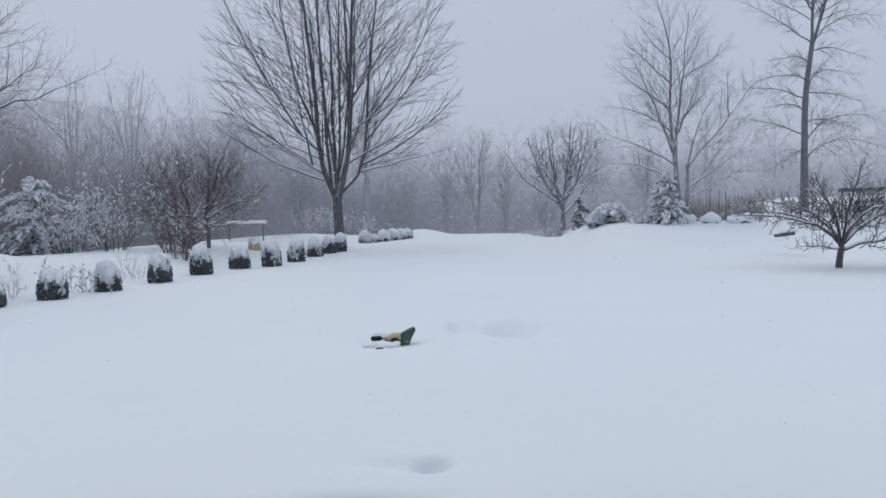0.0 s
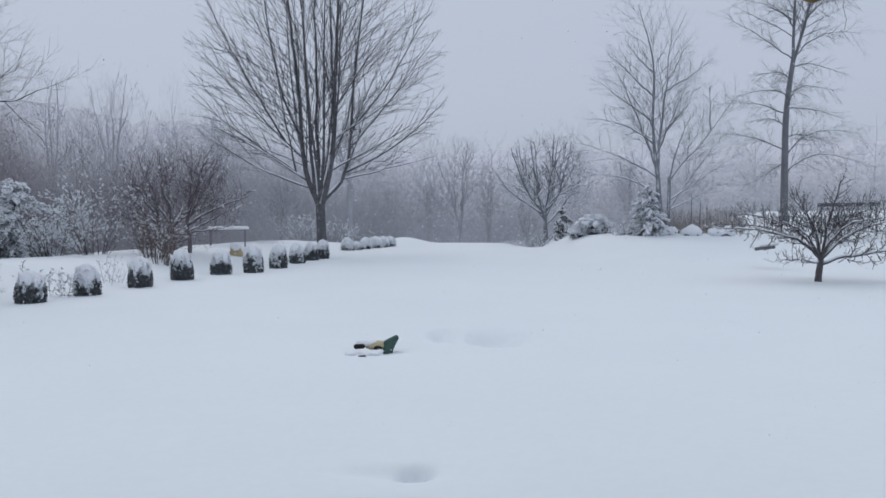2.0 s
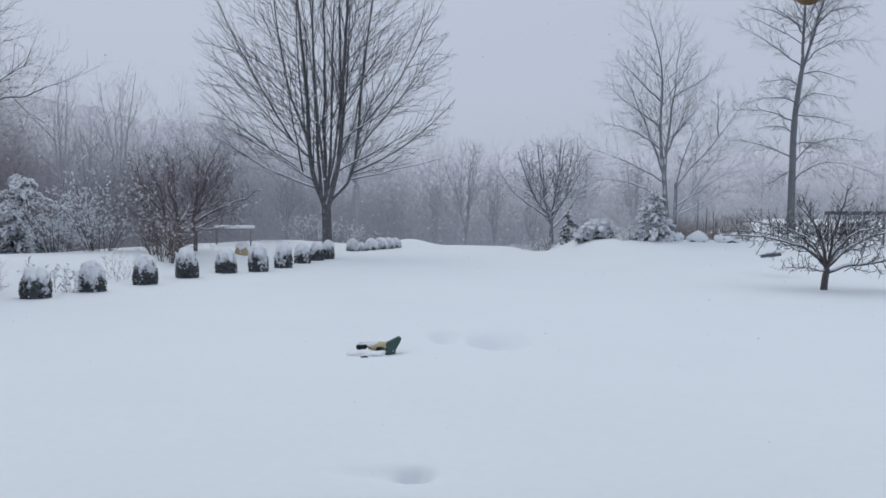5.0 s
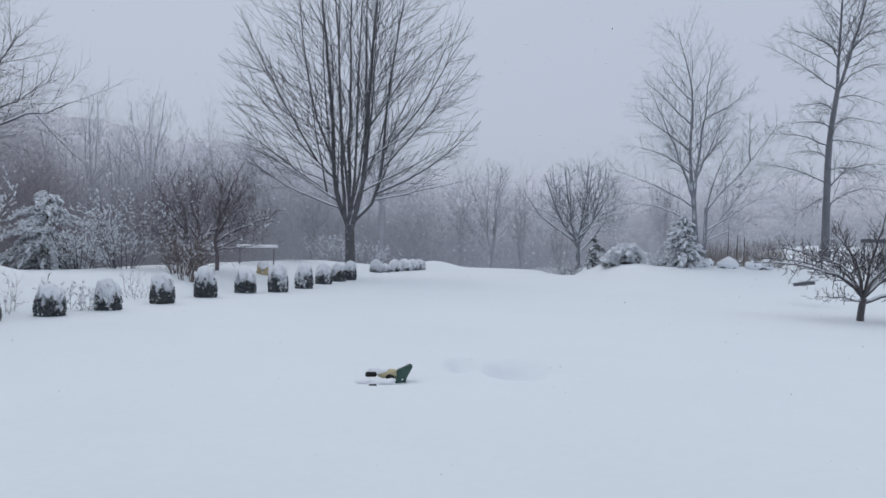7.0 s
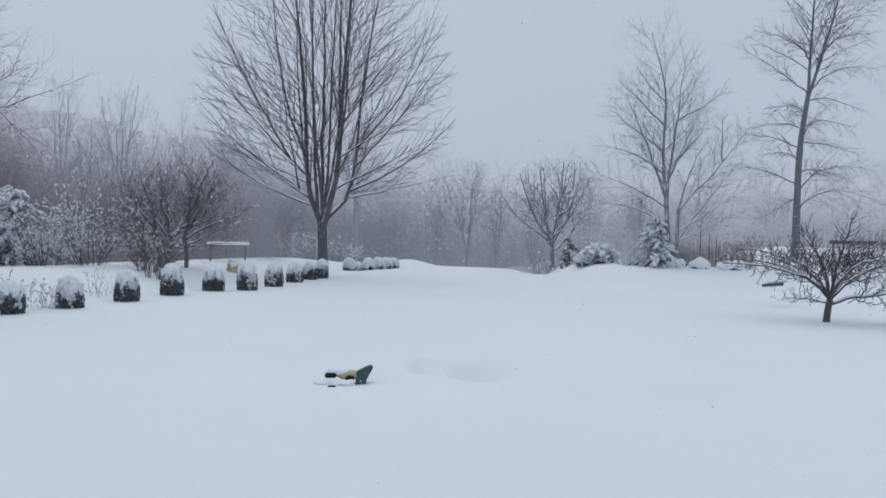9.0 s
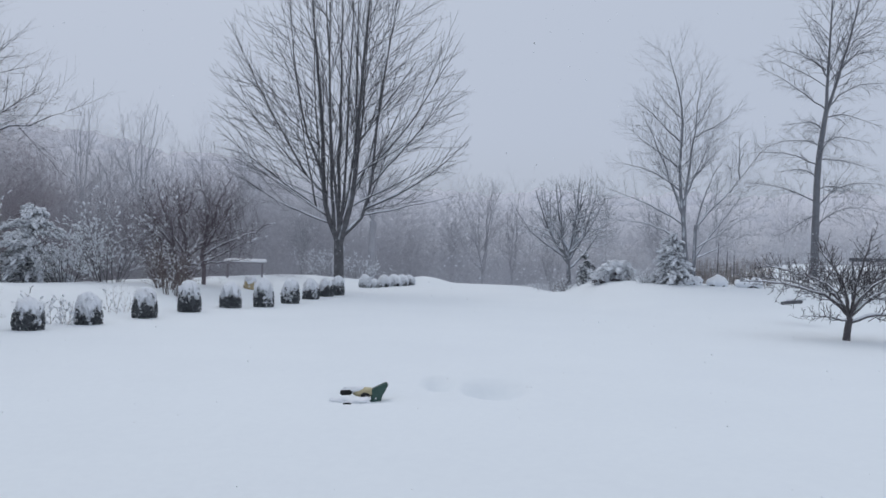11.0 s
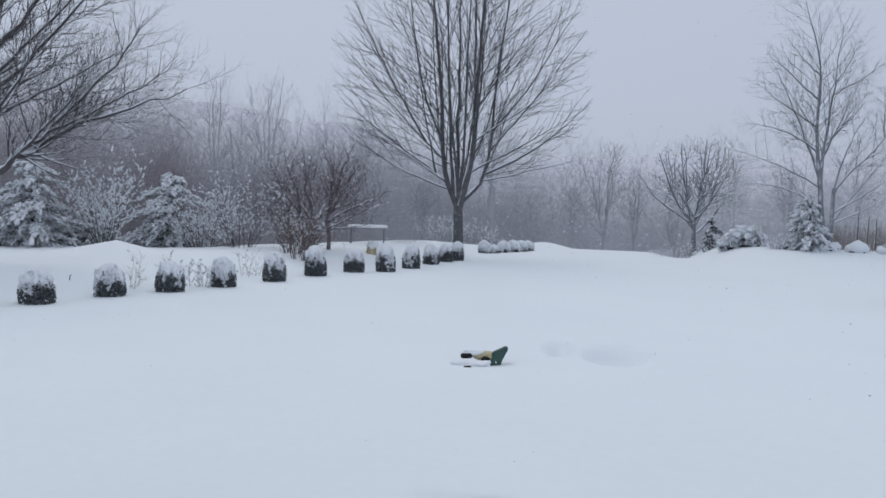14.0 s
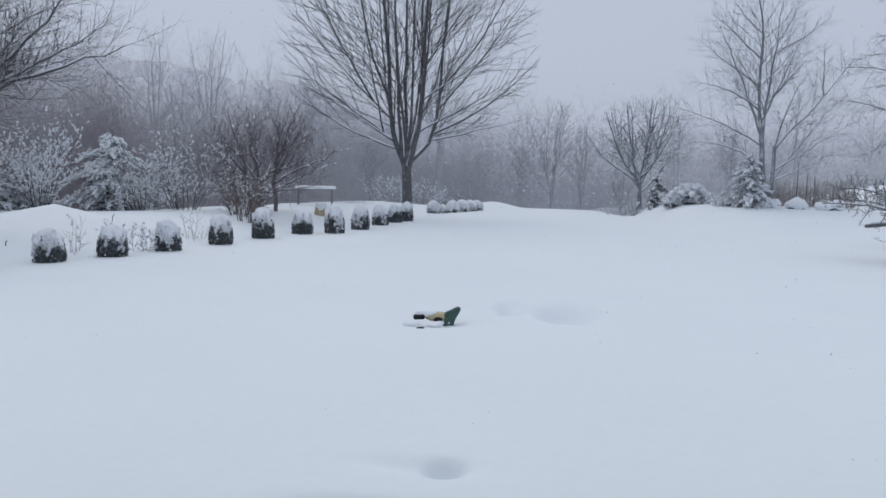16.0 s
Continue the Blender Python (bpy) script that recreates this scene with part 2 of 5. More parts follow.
def lumps(c, a, size, rng):
    """Small uneven lumps of snow at the places c, drawn out along the ways a."""
    n = len(c)
    a = a / (np.linalg.norm(a, axis=1)[:, None] + 1e-9) + rng.normal(0, 0.2, (n, 3))
    a /= np.linalg.norm(a, axis=1)[:, None]
    b = np.cross(a, np.array([0, 0, 1.0]) + rng.normal(0, 0.3, (n, 3)))
    b /= np.linalg.norm(b, axis=1)[:, None] + 1e-9
    s = size[:, None]
    up = np.array([0, 0, 1.0])
    k = rng.uniform(0.7, 1.2, (n, 6, 1))
    v = np.stack([c - a * s * k[:, 0], c + b * s * 0.55 * k[:, 1], c + a * s * k[:, 2], c - b * s * 0.55 * k[:, 3], c + up * s * 0.45 * k[:, 4], c - up * s * 0.15 * k[:, 5]], 1).reshape(-1, 3)
    tri = np.array([[0, 1, 4], [1, 2, 4], [2, 3, 4], [3, 0, 4], [1, 0, 5], [2, 1, 5], [3, 2, 5], [0, 3, 5]])
    return v, (np.arange(n)[:, None, None] * 6 + tri[None]).reshape(-1, 3)


def turned(d, angle, spin, rng=None):
    """The direction d, bent by angle towards the side given by spin (radians)."""
    d = d / np.linalg.norm(d)
    ref = np.array([0.0, 0.0, 1.0]) if abs(d[2]) < 0.95 else np.array([1.0, 0.0, 0.0])
    a = np.cross(d, ref)
    a /= np.linalg.norm(a)
    b = np.cross(d, a)
    return d * math.cos(angle) + (a * math.cos(spin) + b * math.sin(spin)) * math.sin(angle)


def reach(q, way, hull):
    """How far the crown's egg-shaped bound lies from q along way. hull: centre, half width, half depth, height above and below the centre."""
    (cx, cy, cz), rx, ry, up, down = hull
    s = np.linspace(0.1, 9, 60)[:, None]
    p = q + s * way / np.linalg.norm(way) - [cx, cy, cz]
    out = (p[:, 0] / rx) ** 2 + (p[:, 1] / ry) ** 2 + (p[:, 2] / np.where(p[:, 2] > 0, up, down)) ** 2 > 1
    return float(s[np.argmax(out), 0]) if out.any() else 9.0


def grow(out, rng, p, d, length, r0, level, spec, root=-1):
    """Grows one limb and, from it, its side limbs. out: list of (level, root limb, points, radii)."""
    n = spec["seg"][level]
    pts, rad = [np.array(p, float)], [r0]
    d = np.array(d, float)
    d /= np.linalg.norm(d)
    tip = spec["tip"][level]
    for i in range(n):
        d = d + np.array([0, 0, spec["lift"][level]]) / n + rng.normal(0, spec["wiggle"][level], 3)
        d /= np.linalg.norm(d)
        pts.append(pts[-1] + d * length / n)
        rad.append(r0 * (1 - (1 - tip) * (i + 1) / n))
    pts, rad = np.array(pts), np.array(rad)
    mine = len(out) if level == 1 else root
    out.append((level, mine, pts, rad))
    sprout(out, rng, pts, rad, length, level, spec, mine)


def sprout(out, rng, pts, rad, length, level, spec, mine):
    """The side limbs of one limb."""
    if level >= len(spec["kids"]) or spec["kids"][level] < 1:
        return
    n = len(pts) - 1
    kids = max(1, int(round(spec["kids"][level] * (0.4 + 0.6 * length / spec["ref"][level]))))
    spin = rng.uniform(0, 6.28)
    for c in range(kids):
        u = spec["from"][level] + (1 - spec["from"][level]) * ((c + rng.uniform(0.1, 0.9)) / kids)
        x = u * n
        i = min(int(x), n - 1)
        q = pts[i] + (pts[i + 1] - pts[i]) * (x - i)
        r = rad[i] + (rad[i + 1] - rad[i]) * (x - i)
        way = pts[i + 1] - pts[i]
        spin += 2.4 + rng.uniform(-0.5, 0.5)
        ang = radians(rng.normal(spec["angle"][level], spec["angle"][level] * 0.2))
        way = turned(way, ang, spin)
        if spec.get("out") and level == 1:
            away = np.array([q[0], q[1], 0.0])
            way = way + spec["out"] * away / max(0.6, np.linalg.norm(away))
        size = length * spec["ratio"][level] * (1 - spec["fall"][level] * u) * rng.uniform(*spec.get("vary", (0.7, 1.2)))
        if spec.get("hull"):
            room = reach(q, way + [0, 0, 0.5 * spec["lift"][level + 1]], spec["hull"])
            size = min(room * rng.uniform(0.72, 1.04), spec["cap"]) if level == 1 else min(size, max(room, 0.25))
        grow(out, rng, q, way, size, min(r * 0.8, max(r * spec["thick"][level], spec["least"])), level + 1, spec, mine)


def keep_out(lines, lowest, above=0):
    """Leaves out the limbs of a level past above that hang lower than lowest, with all that grows on them."""
    kept, gone = [], np.zeros((0, 3))
    for lv, rt, p, r in sorted(lines, key=lambda q: q[0]):
        low = lv > above and p[:, 2].min() <= lowest
        if not low and lv > above + 1 and len(gone):
            low = np.abs(gone - p[0]).sum(1).min() < 0.03
        if low:
            u = np.linspace(0, 1, 25)[:, None]
            gone = np.concatenate([gone] + [p[i] * (1 - u) + p[i + 1] * u for i in range(len(p) - 1)])
        else:
            kept.append((lv, rt, p, r))
    return kept


def tree_thing(name, lines, mat, at, label, sides=(10, 6, 3, 3, 3), group="", category="tree", ridges=0.03, clumps=0):
    """A bare tree: trunk, limbs with the snow that lies on them, and one mesh of twigs, under an Empty at its base."""
    root = new(name)
    root.location = at
    tagged(root, label, category, group)
    trunk = []
    for p, r in [(p, r) for lv, rt, p, r in lines if lv == 0]:
        u, k = np.linspace(0, len(p) - 1, 6 * len(p)), np.arange(len(p))
        girth = 1 + np.array([0.07 * noise.noise((a * 1.3, at[0], at[1])) + 0.05 * noise.noise((a * 3.1, at[1], 2)) for a in u]) + 0.25 * np.exp(-u / max(0.1, 0.12 * len(p)))
        trunk.append((np.stack([np.interp(u, k, p[:, c]) for c in range(3)], 1), np.interp(u, k, r) * girth))
    v, f = tubes(trunk, sides[0])
    put("trunk", np_mesh("trunk", v, f), mat, root)
    limbs = {}
    for k, (p, r) in ((rt, (p, r)) for lv, rt, p, r in lines if lv == 1):
        v, f = tubes([(p, r)], sides[1])
        limbs[k] = put("limb", np_mesh("limb", v, f), mat, root)
    V, F, base = [], [], 0
    for lv in (2, 3, 4):
        ls = [(p, r) for l2, rt, p, r in lines if l2 == lv]
        if ls:
            v, f = tubes(ls, sides[lv])
            V.append(v)
            F.append(f + base)
            base += len(v)
    ridges_on, count = {}, 0
    for lv, rt, p, r in lines:
        if lv not in (1, 2) or len(p) < 4 or r[0] < ridges:
            continue
        t = np.diff(p, axis=0)
        flat = np.abs(t[:, 2]) / (np.linalg.norm(t, axis=1) + 1e-9) < 0.80
        i = 0
        while i < len(flat):
            j = i
            while j < len(flat) and flat[j] and r[j + 1] > ridges * 0.6:
                j += 1
            if j - i >= 2:
                q, w = p[i:j + 1] + np.stack([np.zeros(j - i + 1), np.zeros(j - i + 1), r[i:j + 1] * 0.85 + 0.004], 1), r[i:j + 1] * 0.62 + 0.006
                w = w * (0.75 + 0.5 * np.abs(np.sin(np.arange(len(w)) * 2.3 + i + count)))
                w[0] = w[-1] = 0.003
                ridges_on.setdefault(rt, []).append((q, w))
                count += 1
            i = j + 1
    for k, ridge in ridges_on.items():
        v, f = tubes(ridge, 5)
        put("snow_ridge", np_mesh("snow_ridge", v, f), SNOW_CAP, limbs[k], "snow lying along the limb")["kind"] = "stuff"
    if V:
        put("crown", np_mesh("crown", np.concatenate(V), np.concatenate(F)), mat, root)["kind"] = "stuff"
    if clumps:
        rng = np.random.default_rng(clumps)
        twigs = [p for lv, rt, p, r in lines if lv in (1, 2)]
        picks = [twigs[k] for k in rng.integers(0, len(twigs), clumps)]
        seats = [(p[i] + p[i + 1]) / 2 + [0, 0, 0.01] for p, i in ((p, rng.integers(1, len(p) - 1)) for p in picks)]
        v, f = lumps(np.array(seats), np.array([p[-1] - p[0] for p in picks]), rng.uniform(0.02, 0.085, clumps), rng)
        put("snow_load", np_mesh("snow_load", v, f), SNOW_CAP, root, "clumps of snow caught in the twigs")["kind"] = "stuff"
    return root


# ---- ground ----
def step(u):
    u = np.clip(u, 0, 1)
    return u * u * (3 - 2 * u)


def bump(x, y, cx, cy, rx, ry, h):
    return h * np.exp(-(((x - cx) / rx) ** 2 + ((y - cy) / ry) ** 2))


def pit(x, y, cx, cy, rx, ry, h):
    return h * np.exp(-((((x - cx) / rx) ** 2 + ((y - cy) / ry) ** 2) ** 2))


def scoop(x, y, cx, cy, rx, far, near, h):
    """A hollow, steep on its far side and running out gently on the near side."""
    return h * np.exp(-(((x - cx) / rx) ** 2 + ((y - cy) / np.where(y > cy, far, near)) ** 2) ** 1.5)


def ground_z(x, y):
    """Height of the snow: a lawn that rises gently to a crest, a raised bed to one side and a bank to the other."""
    x, y = np.asarray(x, float), np.asarray(y, float)
    z = -1.886 + 0.0225 * np.clip(y, -20, 60)
    side = (-9.7 - x) * 0.951 + (y - 13.6) * 0.310
    z = z + 0.40 * step((side - 0.2) / 3.5) * step((-3.4 - x) / 6) - 0.12 * step((side - 0.2) / 3.5) * step((-11 - x) / 5)
    z = z + 0.72 * step((x - 5.6) / 2.4) * step((y - 23) / 13)
    z = z + 0.95 * step((x - 13.5) / 5) * step((y - 21) / 9)
    z = z + bump(x, y, -1.2, 44.2, 1.3, 1.4, 0.40) + pit(x, y, -13.98, 23.4, 0.74, 0.9, 0.52) + bump(x, y, -13.98, 23.4, 0.50, 0.6, 0.16)
    crest = 45.5 - 17.5 * step((-5.5 - x) / 9) - 2.5 * step((x - 3.5) / 3)
    z = z - 1.5 * step((y - crest) / 9)
    z = z + pit(x, y, -0.12, 5.76, 0.11, 0.13, -0.17) + bump(x, y, -0.14, 5.76, 0.20, 0.16, -0.06) + bump(x, y, -0.45, 5.80, 0.26, 0.11, -0.04)
    z = z + bump(x, y, -0.60, 5.05, 0.40, 0.12, -0.14)
    z = z + scoop(x, y, 0.24, 12.25, 0.20, 0.30, 0.50, -0.22) + scoop(x, y, 1.0, 12.15, 0.40, 0.26, 0.75, -0.36)
    z = z + bump(x, y, 5.7, 43.0, 0.85, 1.6, -0.38)
    z = z + bump(x, y, -0.76, 10.90, 0.42, 0.26, -0.07)
    return z


def spaced(lo, a, b, hi, fine, grow_by):
    mid = list(np.arange(a, b, fine))
    up, s, q = [], fine, b
    while q < hi:
        up.append(q)
        s *= grow_by
        q += s
    up.append(hi)
    dn, s, q = [], fine, a
    while True:
        s *= grow_by
        q -= s
        if q <= lo:
            dn.append(lo)
            break
        dn.append(q)
    return np.array(dn[::-1] + mid + up)


gx = spaced(-2500, -1.2, 1.5, 2500, 0.05, 1.10)
gy = spaced(-2500, 4.8, 6.1, 2500, 0.05, 1.04)
GX, GY = np.meshgrid(gx, gy)
GZ = ground_z(GX, GY)
roll_noise = np.array([noise.noise((a * 0.28, b * 0.28, 0.3)) * 0.03 + noise.noise((a * 0.9, b * 0.9, 4.3)) * 0.010 if abs(a) < 60 and -20 < b < 80 else 0.0
                       for a, b in zip(GX.ravel(), GY.ravel())])
gv = np.stack([GX.ravel(), GY.ravel(), GZ.ravel() + roll_noise], 1)
gi = (np.arange(len(gy) - 1)[:, None] * len(gx) + np.arange(len(gx) - 1)[None, :]).ravel()
gf = np.stack([gi, gi + 1, gi + 1 + len(gx), gi + len(gx)], 1)
tagged(put("ground", np_mesh("ground", gv, gf), SNOW), "deep smooth fresh snow over a gently rising lawn", "snow", kind="structure")


def gz(x, y):
    return float(ground_z(x, y))


def spot(az, dist):
    """A place on the snow: degrees to the left of straight ahead and metres away."""
    x, y = -math.sin(radians(az)) * dist, math.cos(radians(az)) * dist
    return x, y, gz(x, y)


# ---- big trees ----
def lead(out, rng, ctrl, r0, spec, level=1, tip=0.12, wig=0.02):
    """One limb along a few control points, rounded off, with its side limbs."""
    c = np.array(ctrl, float)
    ext = np.concatenate([[2 * c[0] - c[1]], c, [2 * c[-1] - c[-2]]])
    pts = []
    for i in range(1, len(ext) - 2):
        for u in np.arange(0, 1, 0.25):
            a, b, e2, g = ext[i - 1], ext[i], ext[i + 1], ext[i + 2]
            pts.append(0.5 * (2 * b + (e2 - a) * u + (2 * a - 5 * b + 4 * e2 - g) * u * u + (3 * b - a - 3 * e2 + g) * u ** 3))
    pts.append(c[-1])
    pts = np.array(pts)
    length = np.linalg.norm(np.diff(pts, axis=0), axis=1).sum()
    pts[2:] += rng.normal(0, wig, (len(pts) - 2, 3)) * length / 8
    rad = np.linspace(r0, r0 * tip, len(pts))
    mine = len(out)
    out.append((level, mine, pts, rad))
    sprout(out, rng, pts, rad, length, level, spec, mine)


def limb(out, rng, p0, p1, bow, r0, spec, tip=0.12, wig=0.02, taper=0.9):
    """One limb from p0 to p1 with its side limbs. bow: above 0 it leaves sideways and then turns up, below 0 it rises first and then arches over. It starts on the nearest stem or limb."""
    p0, p1 = np.array(p0, float), np.array(p1, float)
    u = np.linspace(0, 1, 9)[:, None]
    hosts = np.concatenate([p[i] * (1 - u) + p[i + 1] * u for lv, rt, p, r in out if lv < 2 for i in range(len(p) - 1)])
    far = hosts - p0
    p0 = hosts[np.argmin((far * far).sum(1) + 2 * far[:, 2] ** 2)]
    mid = p0 + (p1 - p0) * [0.5 + 0.5 * bow, 0.5 + 0.5 * bow, 0.5 - 0.5 * bow]
    mid[2] += 0.45 * max(0.0, -bow) * math.hypot(p1[0] - p0[0], p1[1] - p0[1])
    u = np.linspace(0, 1, 13)[:, None]
    pts = (1 - u) ** 2 * p0 + 2 * u * (1 - u) * mid + u * u * p1
    length = np.linalg.norm(np.diff(pts, axis=0), axis=1).sum()
    sway = np.cumsum(rng.normal(0, wig, (13, 3)), axis=0) * length / 8
    sway[:2] = 0
    pts = pts + sway
    rad = r0 * (1 - (1 - tip) * np.linspace(0, 1, 13) ** taper)
    mine = len(out)
    out.append((1, mine, pts, rad))
    sprout(out, rng, pts, rad, length, 1, spec, mine)


def maple():
    rng = np.random.default_rng(11)
    h = 2.3
    spec = dict(seg=(5, 14, 11, 6), tip=(0.85, 0.10, 0.26, 0.65), lift=(0, 0.12, -0.10, 0.22), wiggle=(0.01, 0.02, 0.030, 0.04),
                kids=(0, 18, 8), ref=(1, 12, 3.2), angle=(0, 37, 29), ratio=(0, 0.37, 0.36), fall=(0, 0.05, 0.35), thick=(0, 0.34, 0.55), least=0.0155, out=0.48,
                hull=((-0.12, 0, 4.7 + h), 5.5, 5.2, 9.0, 4.1), cap=4.6)
    spec["from"] = (0, 0.16, 0.12)
    out = []
    x, y, z = spot(7.25, 35)
    grow(out, rng, (0, 0, -0.4), (-0.03, 0, 1), h + 0.25, 0.225, 0, dict(spec, kids=(0,)))
    # radius, start, knee, end: the leaders stand close together over the fork and part only slowly
    for r, x0, z0, kx, kz, ex, ey, ez in ((0.135, -0.12, -0.25, -0.66, 1.3, -1.9, 0.2, 12.5), (0.150, -0.02, -0.25, 0.44, 1.8, 1.15, -0.2, 12.5), (0.100, -0.06, -0.2, -0.16, 1.7, -0.35, 0.5, 12.5),
                                          (0.095, 0.08, 0.0, 1.02, 1.25, 2.3, 0.3, 12.0), (0.078, -0.04, 0.0, 0.08, 1.9, 0.40, -0.7, 12.0), (0.085, -0.3, 0.35, -0.44, 2.2, -0.95, -0.8, 12.0)):
        knee, end = np.array([kx, 0.08 * ey, h + kz]), np.array([ex, ey, h + ez])
        lead(out, rng, [(x0, 0.02 * ey, h + z0), knee, knee + (end - knee) * [0.27, 0.3, 0.33], knee + (end - knee) * [0.6, 0.62, 0.66], end], r, spec, 1, 0.12, 0.012)
    for r, x0, z0, ex, ey, ez in ((0.085, 0.55, 2.7, 0.30, 0.6, 12.0), (0.075, 0.1, 0.8, 0.6, 2.2, 11.5), (0.075, -0.2, 0.9, -0.4, -2.2, 11.0), (0.06, 0.6, 1.9, 1.7, 1.9, 11.0),
                                  (0.06, -0.7, 1.9, -1.7, 1.9, 10.5), (0.06, -0.8, 2.6, -2.4, -0.6, 10.5), (0.055, 0.5, 2.2, 1.1, -1.8, 10.0)):
        limb(out, rng, (x0, 0, h + z0), (ex, ey, h + ez), 0.55, r * 0.93, spec, wig=0.014, taper=1.25)
    sweeps = [(0.062, 1.2, 5.2, 0.2, 4.5, 0.30), (0.034, 0.9, 5.0, -1.0, 1.9, 0.15), (0.05, 2.2, 5.1, 0.6, 7.2, 0.10), (0.05, 3.0, 4.9, -0.6, 8.6, 0.15), (0.055, 0.8, -5.5, 0.3, 4.4, 0.05),
              (0.04, 0.5, -5.2, -0.5, 2.9, 0.25), (0.05, 1.8, -5.0, 0.5, 6.4, 0.05), (0.05, 2.6, -4.6, -0.5, 8.4, 0.1), (0.045, 1.2, 1.5, 4.6, 5.5, 0.1), (0.045, 1.2, -1.2, -4.6, 5.5, 0.1)]
    for r, z0, ex, ey, ez, bow in sweeps:
        side = math.copysign(min(1.3, 0.55 + 0.35 * z0), ex)
        limb(out, rng, (side, 0, h + z0), (ex, ey, h + ez), bow, r, spec, wig=0.03)
    return tree_thing("maple_tree", keep_out(out, 0.2, 1), BARK, (x, y, z), "large bare grey maple with many upright leaders, snow in its forks")


maple()


def tall_tree():
    rng = np.random.default_rng(5)
    spec = dict(seg=(6, 9, 7, 4), tip=(0.7, 0.15, 0.25, 0.4), lift=(0, -0.4, -0.25, -0.25), wiggle=(0.01, 0.05, 0.06, 0.08),
                kids=(0, 26, 11), ref=(1, 3.2, 1.1), angle=(0, 44, 42), ratio=(0, 0.36, 0.42), fall=(0, 0.2, 0.3), thick=(0, 0.42, 0.6), least=0.0075, vary=(0.4, 1.25))
    spec["from"] = (0, 0.15, 0.15)
    out = []
    x, y, z = spot(-24.0, 38.5)
    stem = np.array([(0, 0, -.4), (.02, 0, 2.4), (.07, 0, 4.6), (.2, 0, 5.9), (.39, 0, 7.2)])
    lead(out, rng, stem, 0.160, dict(spec, kids=(0,)), 0, 0.6, 0.002)
    for r, ex, ey, ez in ((0.075, 0.75, 0.1, 15.0), (0.075, 2.2, -0.1, 14.5)):
        limb(out, rng, (.39, 0, 7.0), (ex, ey, ez), 0.15, r, dict(spec, kids=(0, 24, 9), lift=(0, 0, -0.2, -0.2)), wig=0.02)
    for z0, ex, ey, ez, bow in ((7.2, -2.5, .3, 9.1, -.1), (6.3, -1.7, -.3, 6.4, -.6), (5.5, -2.3, .3, 5.5, -.7), (4.8, -2.6, -.4, 5.3, -.3), (4.2, -1.7, .3, 4.4, -.6), (3.2, -2.8, .3, 4.2, -.2),
                                (2.8, -1.9, -.4, 1.7, -.8), (7.1, 3.5, .3, 8.3, -.5), (6.8, 2.6, -.3, 6.5, -.7), (5.6, 2.6, .3, 5.8, -.6), (5.0, 2.5, -.4, 4.6, -.7), (2.9, 3.6, .4, 4.0, -.5),
                                (1.7, 3.9, .3, 2.75, -.8), (3.8, 2.2, -.4, 3.4, -.7), (5.9, .5, 2.0, 6.6, -.4), (5.0, -.2, -2.0, 5.6, -.4), (8.6, -2.0, .3, 9.9, -.3), (9.0, 3.3, .3, 9.8, -.4)):
        x0 = float(np.interp(z0, stem[:, 2], stem[:, 0])) + max(0.0, z0 - 7.2) * (0.05 if ex < 0 else 0.3)
        limb(out, rng, (x0, 0, z0), (ex, ey, ez), bow, 0.036, spec, wig=0.05)
    return tree_thing("tall_tree", keep_out(out, 0.8, 1), BARK_TALL, (x, y, z), "tall bare tree with forked leader and arching, drooping side branches", ridges=0.05)


tall_tree()


